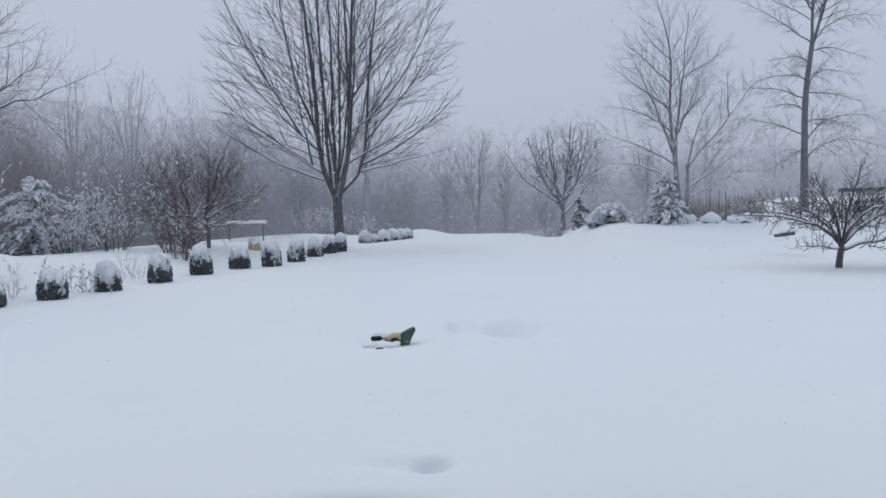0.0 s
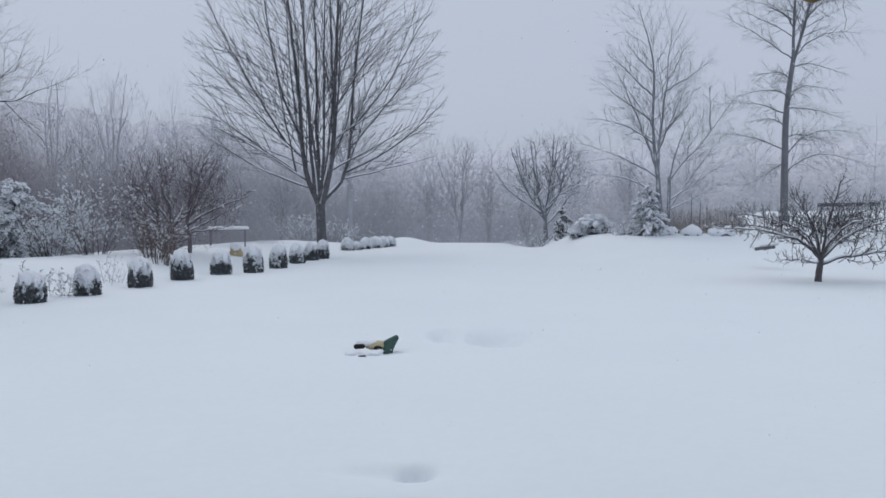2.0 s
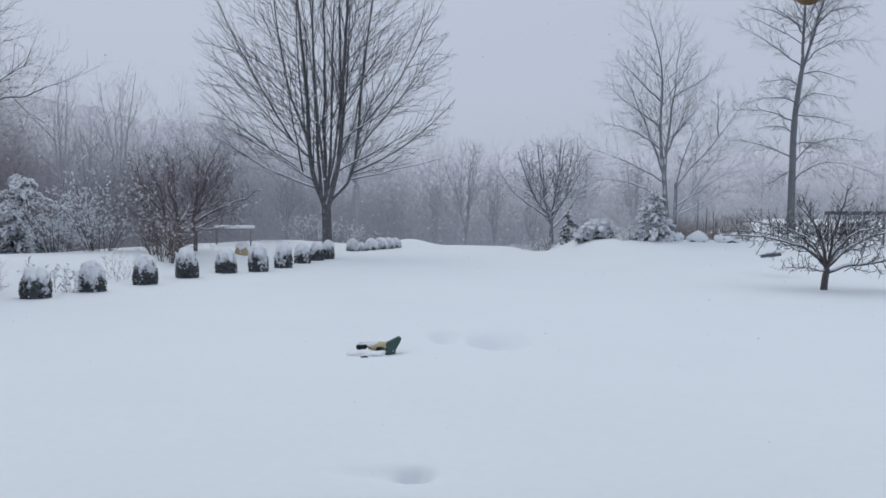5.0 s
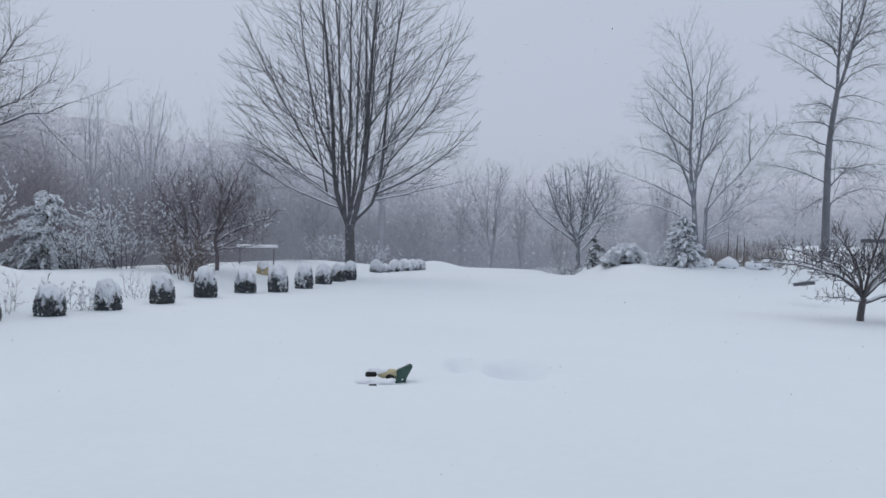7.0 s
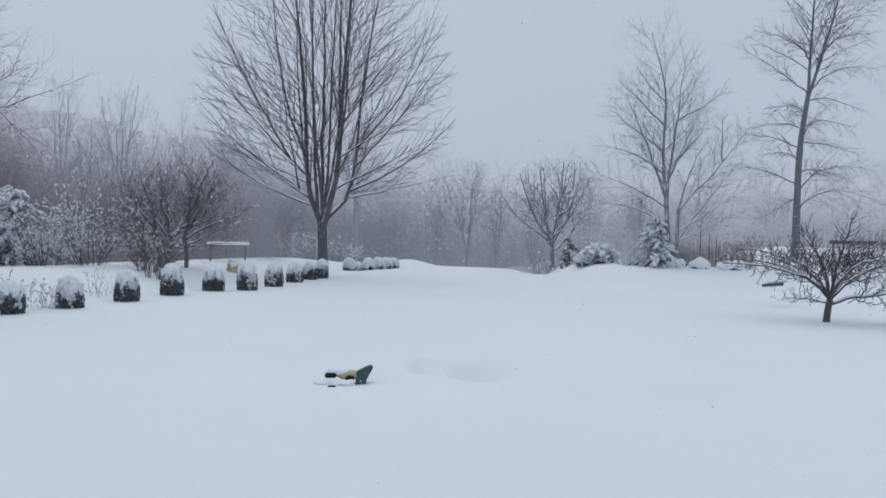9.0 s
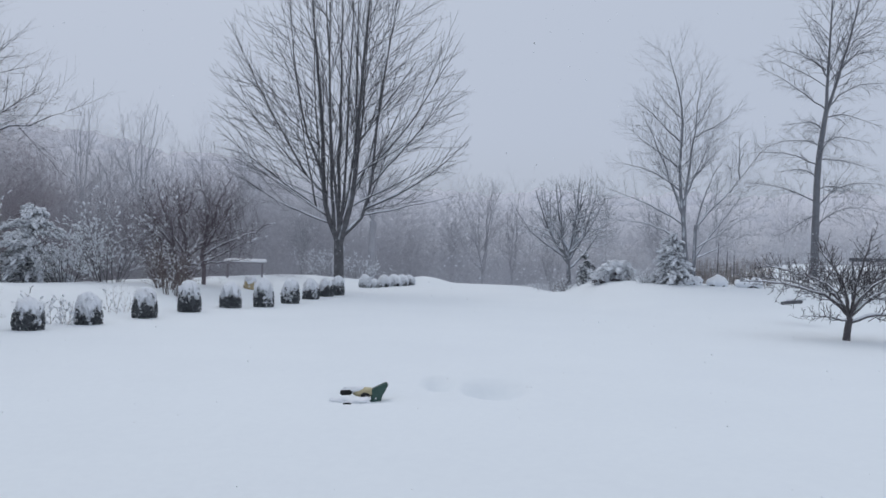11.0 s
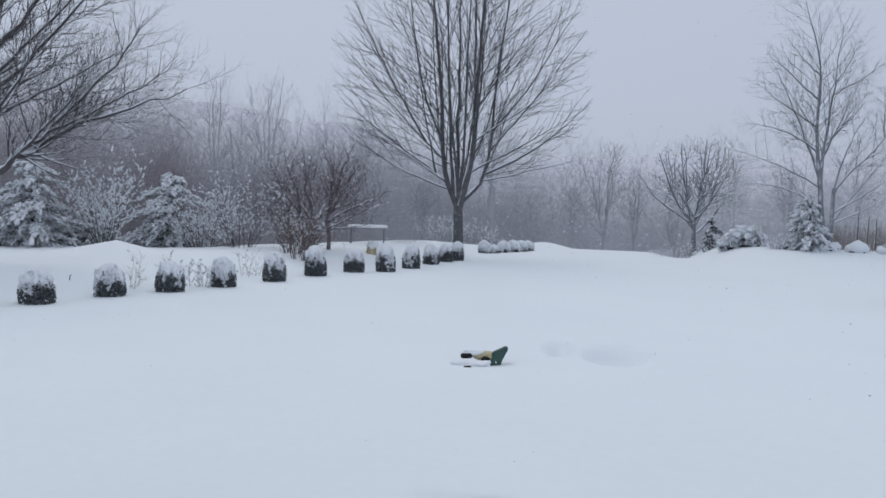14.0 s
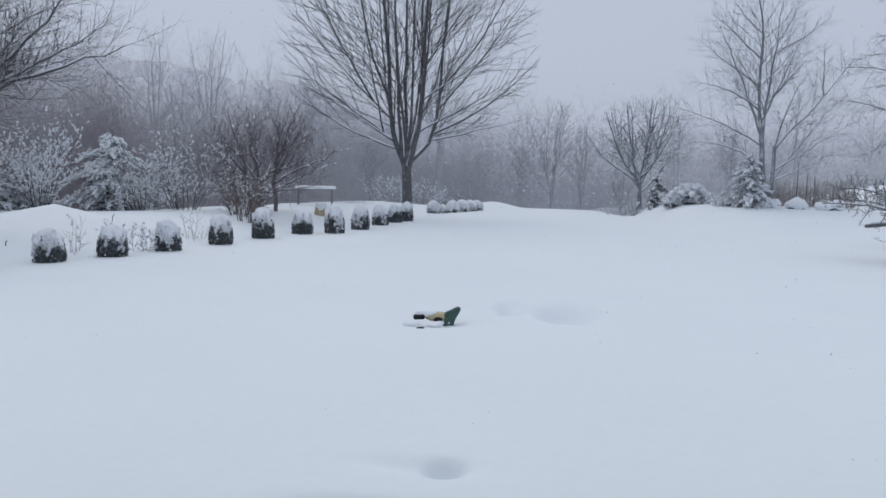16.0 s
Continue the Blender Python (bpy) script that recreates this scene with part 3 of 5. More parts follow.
def twin_tree():
    rng = np.random.default_rng(21)
    spec = dict(seg=(6, 10, 8, 5), tip=(0.7, 0.12, 0.22, 0.4), lift=(0, 0.25, 0.12, 0.1), wiggle=(0.02, 0.03, 0.045, 0.06),
                kids=(0, 28, 12), ref=(1, 5.5, 1.8), angle=(0, 46, 42), ratio=(0, 0.35, 0.42), fall=(0, 0.25, 0.3), thick=(0, 0.36, 0.5), least=0.0085)
    spec["from"] = (0, 0.16, 0.2)
    out = []
    x, y, z = spot(-16.5, 36.5)
    lead(out, rng, [(0, 0, -.4), (-.2, 0, 1.1), (-.33, 0, 2.8)], 0.125, dict(spec, kids=(0,)), 0, 0.75)
    lead(out, rng, [(.12, 0, -.4), (.15, 0, 1.1), (.2, 0, 2.5)], 0.09, dict(spec, kids=(0,)), 0, 0.75)
    lead(out, rng, [(-.33, 0, 2.6), (-.52, .05, 5.0), (-.46, .1, 7.5), (-1.1, .2, 10.0)], 0.085, spec, 1, 0.1)
    lead(out, rng, [(-.33, 0, 2.6), (-.2, -.1, 4.6), (.03, -.2, 6.5), (.25, -.2, 9.0)], 0.072, spec, 1, 0.1)
    for r, x0, z0, ex, ey, ez, bow in ((0.050, -.36, 2.8, -2.3, .3, 7.4, -.05), (0.036, -.5, 6.0, -2.7, -.3, 7.7, .0), (0.040, -.53, 4.9, -3.0, .4, 6.8, .05), (0.040, -.5, 3.9, -3.4, -.4, 5.1, -.2),
                                       (0.045, -.4, 2.5, -3.9, .2, 4.0, -.15), (0.042, -.3, 1.5, -3.8, .4, 2.4, -.45), (0.036, -.2, 3.9, 1.6, .4, 6.4, -.05), (0.034, .0, 6.2, 2.0, -.2, 7.6, .1),
                                       (0.028, .0, 6.6, 1.1, .3, 8.7, .1), (0.028, -.5, 7.0, -1.7, .3, 8.7, .1), (0.055, .2, 2.4, 3.2, .2, 6.1, .05), (0.040, .2, 2.4, 1.2, -.4, 5.3, -.2), (0.036, 1.7, 4.6, 2.0, .3, 6.7, .1),
                                       (0.045, .16, 1.1, 2.5, -.3, 4.2, -.05), (0.030, .16, 1.1, 3.2, .3, 2.4, .1), (0.036, .18, 1.5, 3.1, -.4, 3.5, .0), (0.034, .2, 2.3, 2.2, 1.4, 5.0, .0), (0.034, -.4, 3.4, -1.2, 2.2, 6.4, .1), (0.034, -.4, 3.4, .3, -2.2, 6.4, .1)):
        limb(out, rng, (x0, 0, z0), (ex, ey, ez), bow, r, spec, wig=0.05)
    return tree_thing("twin_stemmed_tree", keep_out(out, 0.6, 1), BARK_GREY, (x, y, z), "bare pale grey tree with two stems and a broad crown")


twin_tree()


def small_tree():
    rng = np.random.default_rng(8)
    x, y, z = spot(-8.45, 46.0)
    up = -1.0 - z
    spec = dict(seg=(5, 8, 7, 4), tip=(0.8, 0.3, 0.35, 0.5), lift=(0, 0.4, 0.08, 0.15), wiggle=(0.03, 0.05, 0.07, 0.09),
                kids=(0, 10, 4), ref=(1, 3.0, 1.2), angle=(0, 50, 46), ratio=(0, 0.45, 0.45), fall=(0, 0.3, 0.3), thick=(0, 0.55, 0.6), least=0.0125,
                hull=((0.1, 0, 3.6 + up), 3.5, 2.6, 2.8, 2.0), cap=1.5)
    spec["from"] = (0, 0.25, 0.25)
    out = []
    grow(out, rng, (0, 0, -0.5), (0.03, 0, 1), 2.7 + up, 0.13, 0, dict(spec, kids=(0,)))
    top = out[0][2][-1]
    for k in range(15):
        a, lean = 2.4 * k, 0.15 + 0.85 * ((k * 7) % 15) / 14
        end = np.array([3.2 * math.copysign(lean * abs(math.cos(a)) ** 0.6, math.cos(a)), 2.0 * lean * math.sin(a), 3.3 + up + 3.1 * math.sqrt(max(0.02, 1 - lean * lean)) * 0.92])
        limb(out, rng, top - [0, 0, 0.13 * k % 1.1], end, 0.34, 0.072 if k % 3 else 0.09, spec, 0.25, 0.06)
    return tree_thing("small_orchard_tree", out, BARK_SMALL, (x, y, z), "small bare rounded tree with stubby snow-lined branches", ridges=0.02)


small_tree()


def apple_tree():
    rng = np.random.default_rng(3)
    spec = dict(seg=(4, 10, 8, 5), tip=(0.85, 0.25, 0.45, 0.85), lift=(0, 0.35, 0.8, 0.5), wiggle=(0.04, 0.09, 0.12, 0.13),
                kids=(0, 22, 6), ref=(1, 2.2, 0.6), angle=(0, 58, 52), ratio=(0, 0.27, 0.32), fall=(0, 0.3, 0.2), thick=(0, 0.62, 0.8), least=0.0135)
    spec["from"] = (0, 0.22, 0.15)
    out = []
    x, y, z = spot(-25.97, 22.4)
    lead(out, rng, [(0, 0, -.3), (.02, 0, .15), (.08, 0, .55)], 0.088, dict(spec, kids=(0,)), 0, 0.85, 0.0)
    for r, z0, ex, ey, ez, bow in ((0.045, .55, -2.2, .3, 1.2, -.35), (0.045, .55, -1.9, .6, 1.75, -.45), (0.045, .6, -.95, -.5, 2.1, -.3), (0.05, .55, .6, 0, 2.6, -.1), (0.05, .42, 2.6, -.5, .95, -.1),
                                   (0.045, .55, 1.9, .6, 1.9, -.3), (0.028, .45, -1.35, -.5, .6, -.2), (0.045, .55, 2.5, -.9, 1.4, -.35), (0.04, .55, .1, 2.2, 1.7, -.4), (0.04, .55, .2, -2.2, 1.6, -.4),
                                   (0.04, .55, 2.0, 1.4, 1.6, -.4), (0.04, .55, -1.8, 1.4, 1.5, -.4), (0.04, .6, 1.3, -.4, 2.2, -.2), (0.04, .6, -.3, .5, 2.3, -.1), (0.034, .55, -1.8, -.9, 1.5, -.4), (0.04, .6, 2.6, .5, 1.7, -.3)):
        limb(out, rng, (.08, 0, z0), (ex, ey, ez), bow, r * 0.8, spec, 0.32, 0.085)
    return tree_thing("apple_tree", keep_out(out, 0.12, 1), BARK_DARK, (x, y, z), "low spreading bare apple tree with dark knobbly twigs in deep snow", ridges=0.022)


apple_tree()


def spreading_tree():
    rng = np.random.default_rng(17)
    spec = dict(seg=(6, 13, 9, 5), tip=(0.8, 0.10, 0.16, 0.4), lift=(0, 0.30, 0.22, 0.25), wiggle=(0.012, 0.05, 0.045, 0.06),
                kids=(0, 40, 14), ref=(1, 6.5, 2.2), angle=(0, 42, 38), ratio=(0, 0.36, 0.42), fall=(0, 0.3, 0.3), thick=(0, 0.38, 0.55), least=0.0105)
    spec["from"] = (0, 0.2, 0.15)
    out = []
    x, y = -14.45, 18.8
    z = gz(x, y)
    h = 1.62
    lead(out, rng, [(0, 0, -.4), (0, 0, .6), (-.02, 0, h + .1)], 0.195, dict(spec, kids=(0,)), 0, 0.9, 0.0)
    lead(out, rng, [(0.05, 0, h + .3), (.75, .15, h + .9), (1.5, .2, h + 1.26), (2.3, .3, h + 1.8), (3.6, .3, h + 2.2), (5.5, .1, h + 2.75)], 0.10, spec, wig=0.05)
    for r, x0, z0, ex, ey, ez, bow in ((0.075, .1, 1.4, 4.3, .3, 4.5, .15), (0.15, .05, -.3, 1.2, .2, 7.0, -.3), (0.15, -.05, -.3, -1.0, 0, 7.5, .2), (0.08, -.1, .1, -4.5, .2, 2.3, .1),
                                       (0.07, .12, 2.6, 4.4, -.8, 5.9, .1), (0.065, .4, 3.7, 3.6, .6, 7.8, .1), (0.06, .1, 1.9, 2.6, 2.6, 4.4, .1), (0.06, .1, 1.7, 3.6, -2.6, 3.4, .1),
                                       (0.05, .75, .95, 3.9, -1.1, 3.1, .1), (0.05, 1.5, 1.3, 4.6, 1.5, 3.7, .1), (0.06, -.5, 2.4, -4.5, 1.0, 5.5, .1), (0.05, .3, 3.0, 4.0, .2, 6.6, .1)):
        limb(out, rng, (x0, 0, z0 + h), (ex, ey, ez + h), bow, r, spec, wig=0.05)
    return tree_thing("spreading_maple_tree", keep_out(out, 0.9, 1), BARK_SNOWY, (x, y, z), "broad bare maple with forked trunk, snow lying along its low limbs", ridges=0.022)


spreading_tree()


def crab_tree(x, y):
    """A low ornamental tree on two stems with a wide, dense and knobbly crown."""
    rng = np.random.default_rng(31)
    spec = dict(seg=(4, 10, 7, 4), tip=(0.8, 0.2, 0.35, 0.5), lift=(0, 0.1, 0.35, 0.3), wiggle=(0.03, 0.10, 0.15, 0.17),
                kids=(0, 17, 7), ref=(1, 2.6, 1.0), angle=(0, 56, 54), ratio=(0, 0.46, 0.36), fall=(0, 0.25, 0.3), thick=(0, 0.5, 0.55), least=0.0085,
                hull=((0.0, 0, 1.75), 2.4, 2.1, 1.95, 1.6), cap=1.15)
    spec["from"] = (0, 0.18, 0.12)
    out = []
    z = gz(x, y)
    lead(out, rng, [(.35, .2, -.3), (.36, .2, .4), (.28, .2, .9), (.35, .2, 1.3)], 0.065, dict(spec, kids=(0,)), 0, 0.8)
    lead(out, rng, [(-.55, .3, -.3), (-.6, .3, .4), (-.65, .3, 1.0)], 0.055, dict(spec, kids=(0,)), 0, 0.8)
    lead(out, rng, [(-.15, .4, -.3), (-.2, .4, .5), (-.25, .4, 1.1)], 0.05, dict(spec, kids=(0,)), 0, 0.8)
    for r, x0, z0, ex, ey, ez, bow in ((0.055, .35, 1.2, .55, .1, 3.0, -.1), (0.05, .35, 1.3, 0.95, .3, 3.45, .05), (0.05, .32, .9, 2.7, .2, 2.0, .05), (0.045, .33, 1.1, 1.7, -.5, 2.9, .2), (0.035, .35, .7, 1.9, -.3, 1.3, .1),
                                       (0.045, -.65, .9, -2.2, .2, 2.3, .1), (0.045, -.65, .95, -1.4, .3, 3.1, .1), (0.05, -.25, 1.0, -.9, .5, 3.2, .05), (0.035, -.6, .7, -2.1, -.4, 1.3, .1),
                                       (0.04, -.2, .9, .1, 1.9, 2.6, .1), (0.04, -.2, .9, -.3, -1.8, 2.5, .1), (0.04, .33, 1.1, 1.3, 1.3, 2.8, .1), (0.04, -.6, .9, -1.3, -1.2, 2.6, .1)):
        limb(out, rng, (x0, .25, z0), (ex, ey, ez), bow, r, spec, 0.2, 0.13)
    for k in range(10):
        a = 2.4 * k
        limb(out, rng, (-.25 + .3 * math.cos(a), .3, 0.6 + .06 * k), (-.15 + 2.0 * math.cos(a), 1.5 * math.sin(a), 0.9 + 0.27 * ((k * 3) % 10)), 0.05, 0.03, spec, 0.25, 0.12)
    return tree_thing("ornamental_tree", out, BARK_RED, (x, y, z), "reddish-brown bare ornamental tree with a dense knobbly crown", ridges=0.026, clumps=260)


crab_tree(-8.95, 29.3).scale = (1.11, 1.11, 1.11)


# ---- boxwood row ----
def boxwood(seed, low=0.56, taper=0.76, patchy=1.7, brim=0.455):
    """A clipped shrub, 1 m wide before scaling: dense small leaves, and snow that lies on top and is caught in patches lower down."""
    rng = random.Random(seed)
    nr = np.random.default_rng(seed)
    root = new("boxwood_shrub")
    bm = bmesh.new()
    # Solid core closes the leaf gaps; its dark colour stands for inner shade.
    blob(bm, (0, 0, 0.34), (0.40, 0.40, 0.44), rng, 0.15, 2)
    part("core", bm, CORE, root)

    def shell(n, z_lo, z_hi, grow_by):
        th, zz = nr.uniform(0, 6.283, n), nr.uniform(z_lo, z_hi, n)
        rr = 0.49 * np.sqrt(np.clip(1 - np.clip((zz - 0.30) / (taper + 0.06), -0.35, 1) ** 2, 0.01, 1)) * grow_by
        mask = np.array([noise.noise((math.cos(a) * 1.5, math.sin(a) * 1.5 + 9 * seed, q * 2.0)) + 0.6 * noise.noise((math.cos(a) * 4, math.sin(a) * 4 + 5 * seed, q * 5)) for a, q in zip(th, zz)])
        return np.stack([rr * np.cos(th), rr * np.sin(th), zz], 1), (zz - low) / 0.36 + patchy * mask

    c, cover = shell(3600, -0.12, 1.08, nr.uniform(0.86, 1.07, 3600))
    keep = cover < 0.02
    c = c[keep]
    n = len(c)
    a = nr.normal(0, 1, (n, 3))
    a /= np.linalg.norm(a, axis=1)[:, None]
    b = np.cross(a, nr.normal(0, 1, (n, 3)))
    b /= np.linalg.norm(b, axis=1)[:, None]
    s = nr.uniform(0.026, 0.052, n)[:, None]
    v = np.stack([c - a * s, c + b * s * 0.6, c + a * s, c - b * s * 0.6], 1).reshape(-1, 3)
    put("leaves", np_mesh("leaves", v, np.arange(4 * n).reshape(-1, 4), False), LEAF, root)
    c, cover = shell(1700, 0.02, taper + 0.36, nr.uniform(0.90, 1.03, 1700))
    keep = (cover > -0.05) & (cover < 1.0) | (nr.random(1700) < 0.04)
    c = c[keep]
    v, f = lumps(c, nr.normal(0, 1, (len(c), 3)), nr.uniform(0.035, 0.10, len(c)), nr)
    put("caught_snow", np_mesh("caught_snow", v, f), SNOW_CAP, root, "small clumps of snow caught in the leaves")["kind"] = "stuff"
    bm = bmesh.new()
    made = bmesh.ops.create_icosphere(bm, subdivisions=4, radius=1.0)
    o = Vector((seed * 7.1, 3, 1))
    for vtx in made["verts"]:
        q = vtx.co.copy()
        k = 1 + 0.12 * noise.noise(q * 2.2 + o) + 0.11 * noise.noise(q * 6 + o) + 0.06 * noise.noise(q * 13 + o)
        edge = low + 0.10 + 0.34 * noise.noise(Vector((q.x * 2.6, q.y * 2.6, 0)) + o) + 0.34 * noise.noise(Vector((q.x * 7, q.y * 7, 3)) + o)
        z = q.z if q.z > 0 else q.z * 0.2
        wide = brim * max(0.0, 1 - q.z ** 1.8) ** 0.58 if q.z > 0 else brim * math.sqrt(max(0.0, 1 - q.z ** 2))
        far = math.hypot(q.x, q.y) or 1.0
        vtx.co = Vector((q.x / far * wide * k, q.y / far * wide * k, edge + z * (taper + 0.40 - edge) * (0.92 + 0.08 * k)))
    part("snow_cap", bm, SNOW_CAP, root, "rounded cap of fresh snow")
    return tagged(root, "clipped dark green boxwood shrub under a thick snow cap", "shrub", "boxwood row along the lawn")


ROW = [(-10.05, 13.12, .62), (-9.45, 14.28, .62), (-8.9, 15.79, .60), (-8.27, 17.05, .60), (-7.71, 18.57, .58), (-7.18, 20.47, .58), (-6.72, 22.45, .60), (-6.14, 24.35, .62), (-5.32, 25.04, .60),
       (-4.89, 26.89, .59), (-4.63, 29.21, .59), (-4.33, 30.81, .53), (-4.07, 31.73, .53), (-3.73, 38.56, .62), (-3.33, 38.84, .56), (-2.95, 39.7, .66), (-2.55, 40.6, .72), (-2.17, 41.3, .66), (-1.85, 41.8, .62)]
TALL = (.92, .98, 1.06, 1.08, 1.15, 1.22, 1.22, 1.08, 1.36, 1.30, 1.14, 1.22, 1.22, 1.05, 0.80, 0.95, 0.88, 0.92, 0.92)
kinds = [boxwood(*k) for k in ((1, 0.64, 0.84), (2, 0.60, 0.80), (3, 0.52, 0.74), (4, 0.54, 0.72), (5, 0.48, 0.76), (6, 0.56, 0.74), (7, 0.20, 0.60, 1.1, 0.50))]
for i, (x, y, wide) in enumerate(ROW):
    z = gz(x, y)
    m = pose(x, y, z - 0.04, 0, 0, 77 * i)
    if i in (0, 1, 2, 3, 4, 5, 13):
        th = kinds[min(i, 6)]
        th.matrix_basis = m
    else:
        th = copy_thing(kinds[6 if i > 13 else i % 6], m)
    th.rotation_euler = (radians(3 * math.sin(5 * i)), radians(4 * math.sin(3 * i + 1)), radians(77 * i))
    th.scale = (wide, wide, wide * TALL[i])


# ---- snow-laden evergreens ----
def spruce(seed, height, wide, thin=1.0, full=0.5, mat=NEEDLE, load=0.75, lump=0.95):
    rng = random.Random(seed)
    nr = np.random.default_rng(seed)
    root = new("spruce_tree")
    v, f = tubes([(np.array([[0, 0, -0.3], [0, 0, height * 0.5], [0, 0, height]]), np.array([0.05, 0.035, 0.006]) * height / 2.5)], 6)
    put("trunk", np_mesh("trunk", v, f), BARK_SNOWY, root)
    C, A = [], []
    bm = bmesh.new()
    tiers = int(9 + height * 2)
    for t in range(tiers):
        u = (t + 0.3) / tiers
        z0 = height * (0.04 + 0.92 * u)
        reach_out = wide * 0.5 * (1 - u) ** full * rng.uniform(0.7, 1.1) + 0.06
        for k in range(int(4 + 6 * (1 - u))):
            a = rng.uniform(0, 6.28)
            z0 = height * (0.04 + 0.92 * u) + rng.uniform(-0.6, 0.6) * height / tiers
            L = reach_out * rng.uniform(0.45, 1.15) * (1 + 0.55 * noise.noise((math.cos(a) * 1.3, math.sin(a) * 1.3 + seed, z0 * 1.1)))
            n = int(56 * L * thin) + 6
            s = nr.uniform(0.15, 1, n)
            px = s * L
            droop = 0.18 * L * s - 0.34 * L * s ** 2
            side = nr.normal(0, 0.10, n) * (0.4 + L * 0.6) * (1.15 - s)
            p = np.stack([px * math.cos(a) - side * math.sin(a), px * math.sin(a) + side * math.cos(a), z0 + droop + nr.normal(0, 0.03, n) - np.abs(nr.normal(0, 0.06, n))], 1)
            C.append(p)
            w = np.stack([np.full(n, math.cos(a)), np.full(n, math.sin(a)), np.full(n, -0.25)], 1) + nr.normal(0, 0.45, (n, 3))
            A.append(w / np.linalg.norm(w, axis=1)[:, None])
            if rng.random() < 0.8:
                for q in ((0.3, 0.45, 0.58, 0.7, 0.8, 0.9, 1.0) if L > 0.5 else (0.5, 0.75, 0.97)):
                    sz = lump * rng.uniform(0.03, 0.085) * (0.6 + 0.4 * L)
                    turn, off = a + rng.uniform(-0.5, 0.5), rng.uniform(-0.22, 0.22) * L * (1.2 - q)
                    blob(bm, (L * q * math.cos(a) - off * math.sin(a), L * q * math.sin(a) + off * math.cos(a), z0 + 0.18 * L * q - 0.40 * L * q * q - 0.5 * abs(off) + 0.05), (sz * 2.0, sz * 0.85, sz * 0.6), rng, 0.5, 1,
                         Matrix.Rotation(turn, 3, "Z") @ Matrix.Rotation(0.25 + 0.6 * q, 3, "Y"))
    C, A = np.concatenate(C), np.concatenate(A)
    n = len(C)
    B = np.cross(A, nr.normal(0, 1, (n, 3)))
    B /= np.linalg.norm(B, axis=1)[:, None]
    s = nr.uniform(0.05, 0.11, n)[:, None]
    v = np.stack([C - A * s, C + B * s * 0.35, C + A * s, C - B * s * 0.35], 1).reshape(-1, 3)
    put("needles", np_mesh("needles", v, np.arange(4 * n).reshape(-1, 4), False), mat, root)
    part("snow_load", bm, SNOW_CAP, root, "clumps of snow on the boughs")["kind"] = "stuff"
    pick = nr.random(n) < load
    v, f = lumps(C[pick] + [0, 0, 0.05], A[pick], nr.uniform(0.05, 0.135, pick.sum()), nr)
    put("bough_snow", np_mesh("bough_snow", v, f), SNOW_CAP, root)["kind"] = "stuff"
    return tagged(root, "young spruce with boughs bent under clumped snow", "tree", "snowy evergreens")


def stand(th, az, dist, spin=0, down=0.0, s=1.0):
    x, y, z = spot(az, dist)
    th.matrix_basis = pose(x, y, z - down, 0, 0, spin)
    th.scale = (s, s, s)
    return th


stand(spruce(41, 3.5, 4.6, full=0.40), 34.9, 33.2, 0, 0.3)
stand(spruce(42, 3.5, 4.4, full=0.40), 26.6, 34.3, 40, 0.2)
stand(spruce(43, 3.2, 3.8, full=0.42), 40.5, 32.0, 80, 0.3)
stand(spruce(46, 2.4, 3.4), 31.6, 34.5, 10, 0.3)
stand(spruce(44, 2.4, 2.5, full=0.55, load=0.5), -15.5, 36.2, 0, 0.15)
stand(spruce(45, 1.75, 1.5, thin=1.3, full=0.75, mat=NEEDLE_DARK, load=0.14, lump=0.7), -9.6, 42.2, 0, 0.2)


def snowy_bush(seed, height, spread, stems, mat, snowy=0.5, thick=0.016):
    """A twiggy bush of many stems, with snow caught in its twigs."""
    rng = np.random.default_rng(seed)
    r2 = random.Random(seed)
    spec = dict(seg=(7, 6, 4), tip=(0.25, 0.3, 0.4), lift=(0.1, 0.25, 0.2), wiggle=(0.06, 0.08, 0.1), kids=(8, 4), ref=(height, height * 0.4), angle=(42, 40),
                ratio=(0.42, 0.45), fall=(0.3, 0.3), thick=(0.5, 0.6), least=0.375 * thick)
    spec["from"] = (0.25, 0.2)
    out = []
    for k in range(stems):
        a = rng.uniform(0, 6.28)
        w = rng.uniform(0.1, 1) * spread
        grow(out, rng, (math.cos(a) * 0.2, math.sin(a) * 0.2, -0.2), (math.cos(a) * w, math.sin(a) * w, 1), height * rng.uniform(0.7, 1.05), thick, 0, spec)
    root = new("snowy_bush")
    for p, r in [(p, r) for lv, rt, p, r in out if lv == 0]:
        v, f = tubes([(p, r)], 4)
        put("stem", np_mesh("stem", v, f), mat, root)
    v, f = tubes([(p, r) for lv, rt, p, r in out if lv > 0], 3)
    put("crown", np_mesh("crown", v, f), mat, root)["kind"] = "stuff"
    seats, ways = [], []
    for lv, rt, p, r in out:
        if lv == 0:
            continue
        m = rng.poisson(snowy * (3.0 if lv == 1 else 1.6))
        for _ in range(m):
            i = rng.integers(0, len(p) - 1)
            u = rng.uniform()
            seats.append(p[i] * (1 - u) + p[i + 1] * u + [0, 0, 0.008])
            ways.append(p[i + 1] - p[i])
    if seats:
        v, f = lumps(np.array(seats), np.array(ways), rng.uniform(0.018, 0.055, len(seats)) * (1 + 0.25 * height), rng)
        put("snow_load", np_mesh("snow_load", v, f), SNOW_CAP, root, "small clumps of snow in the twigs")["kind"] = "stuff"
    return tagged(root, "bare twiggy bush holding clumps of snow", "bush", "bushes behind the lawn")


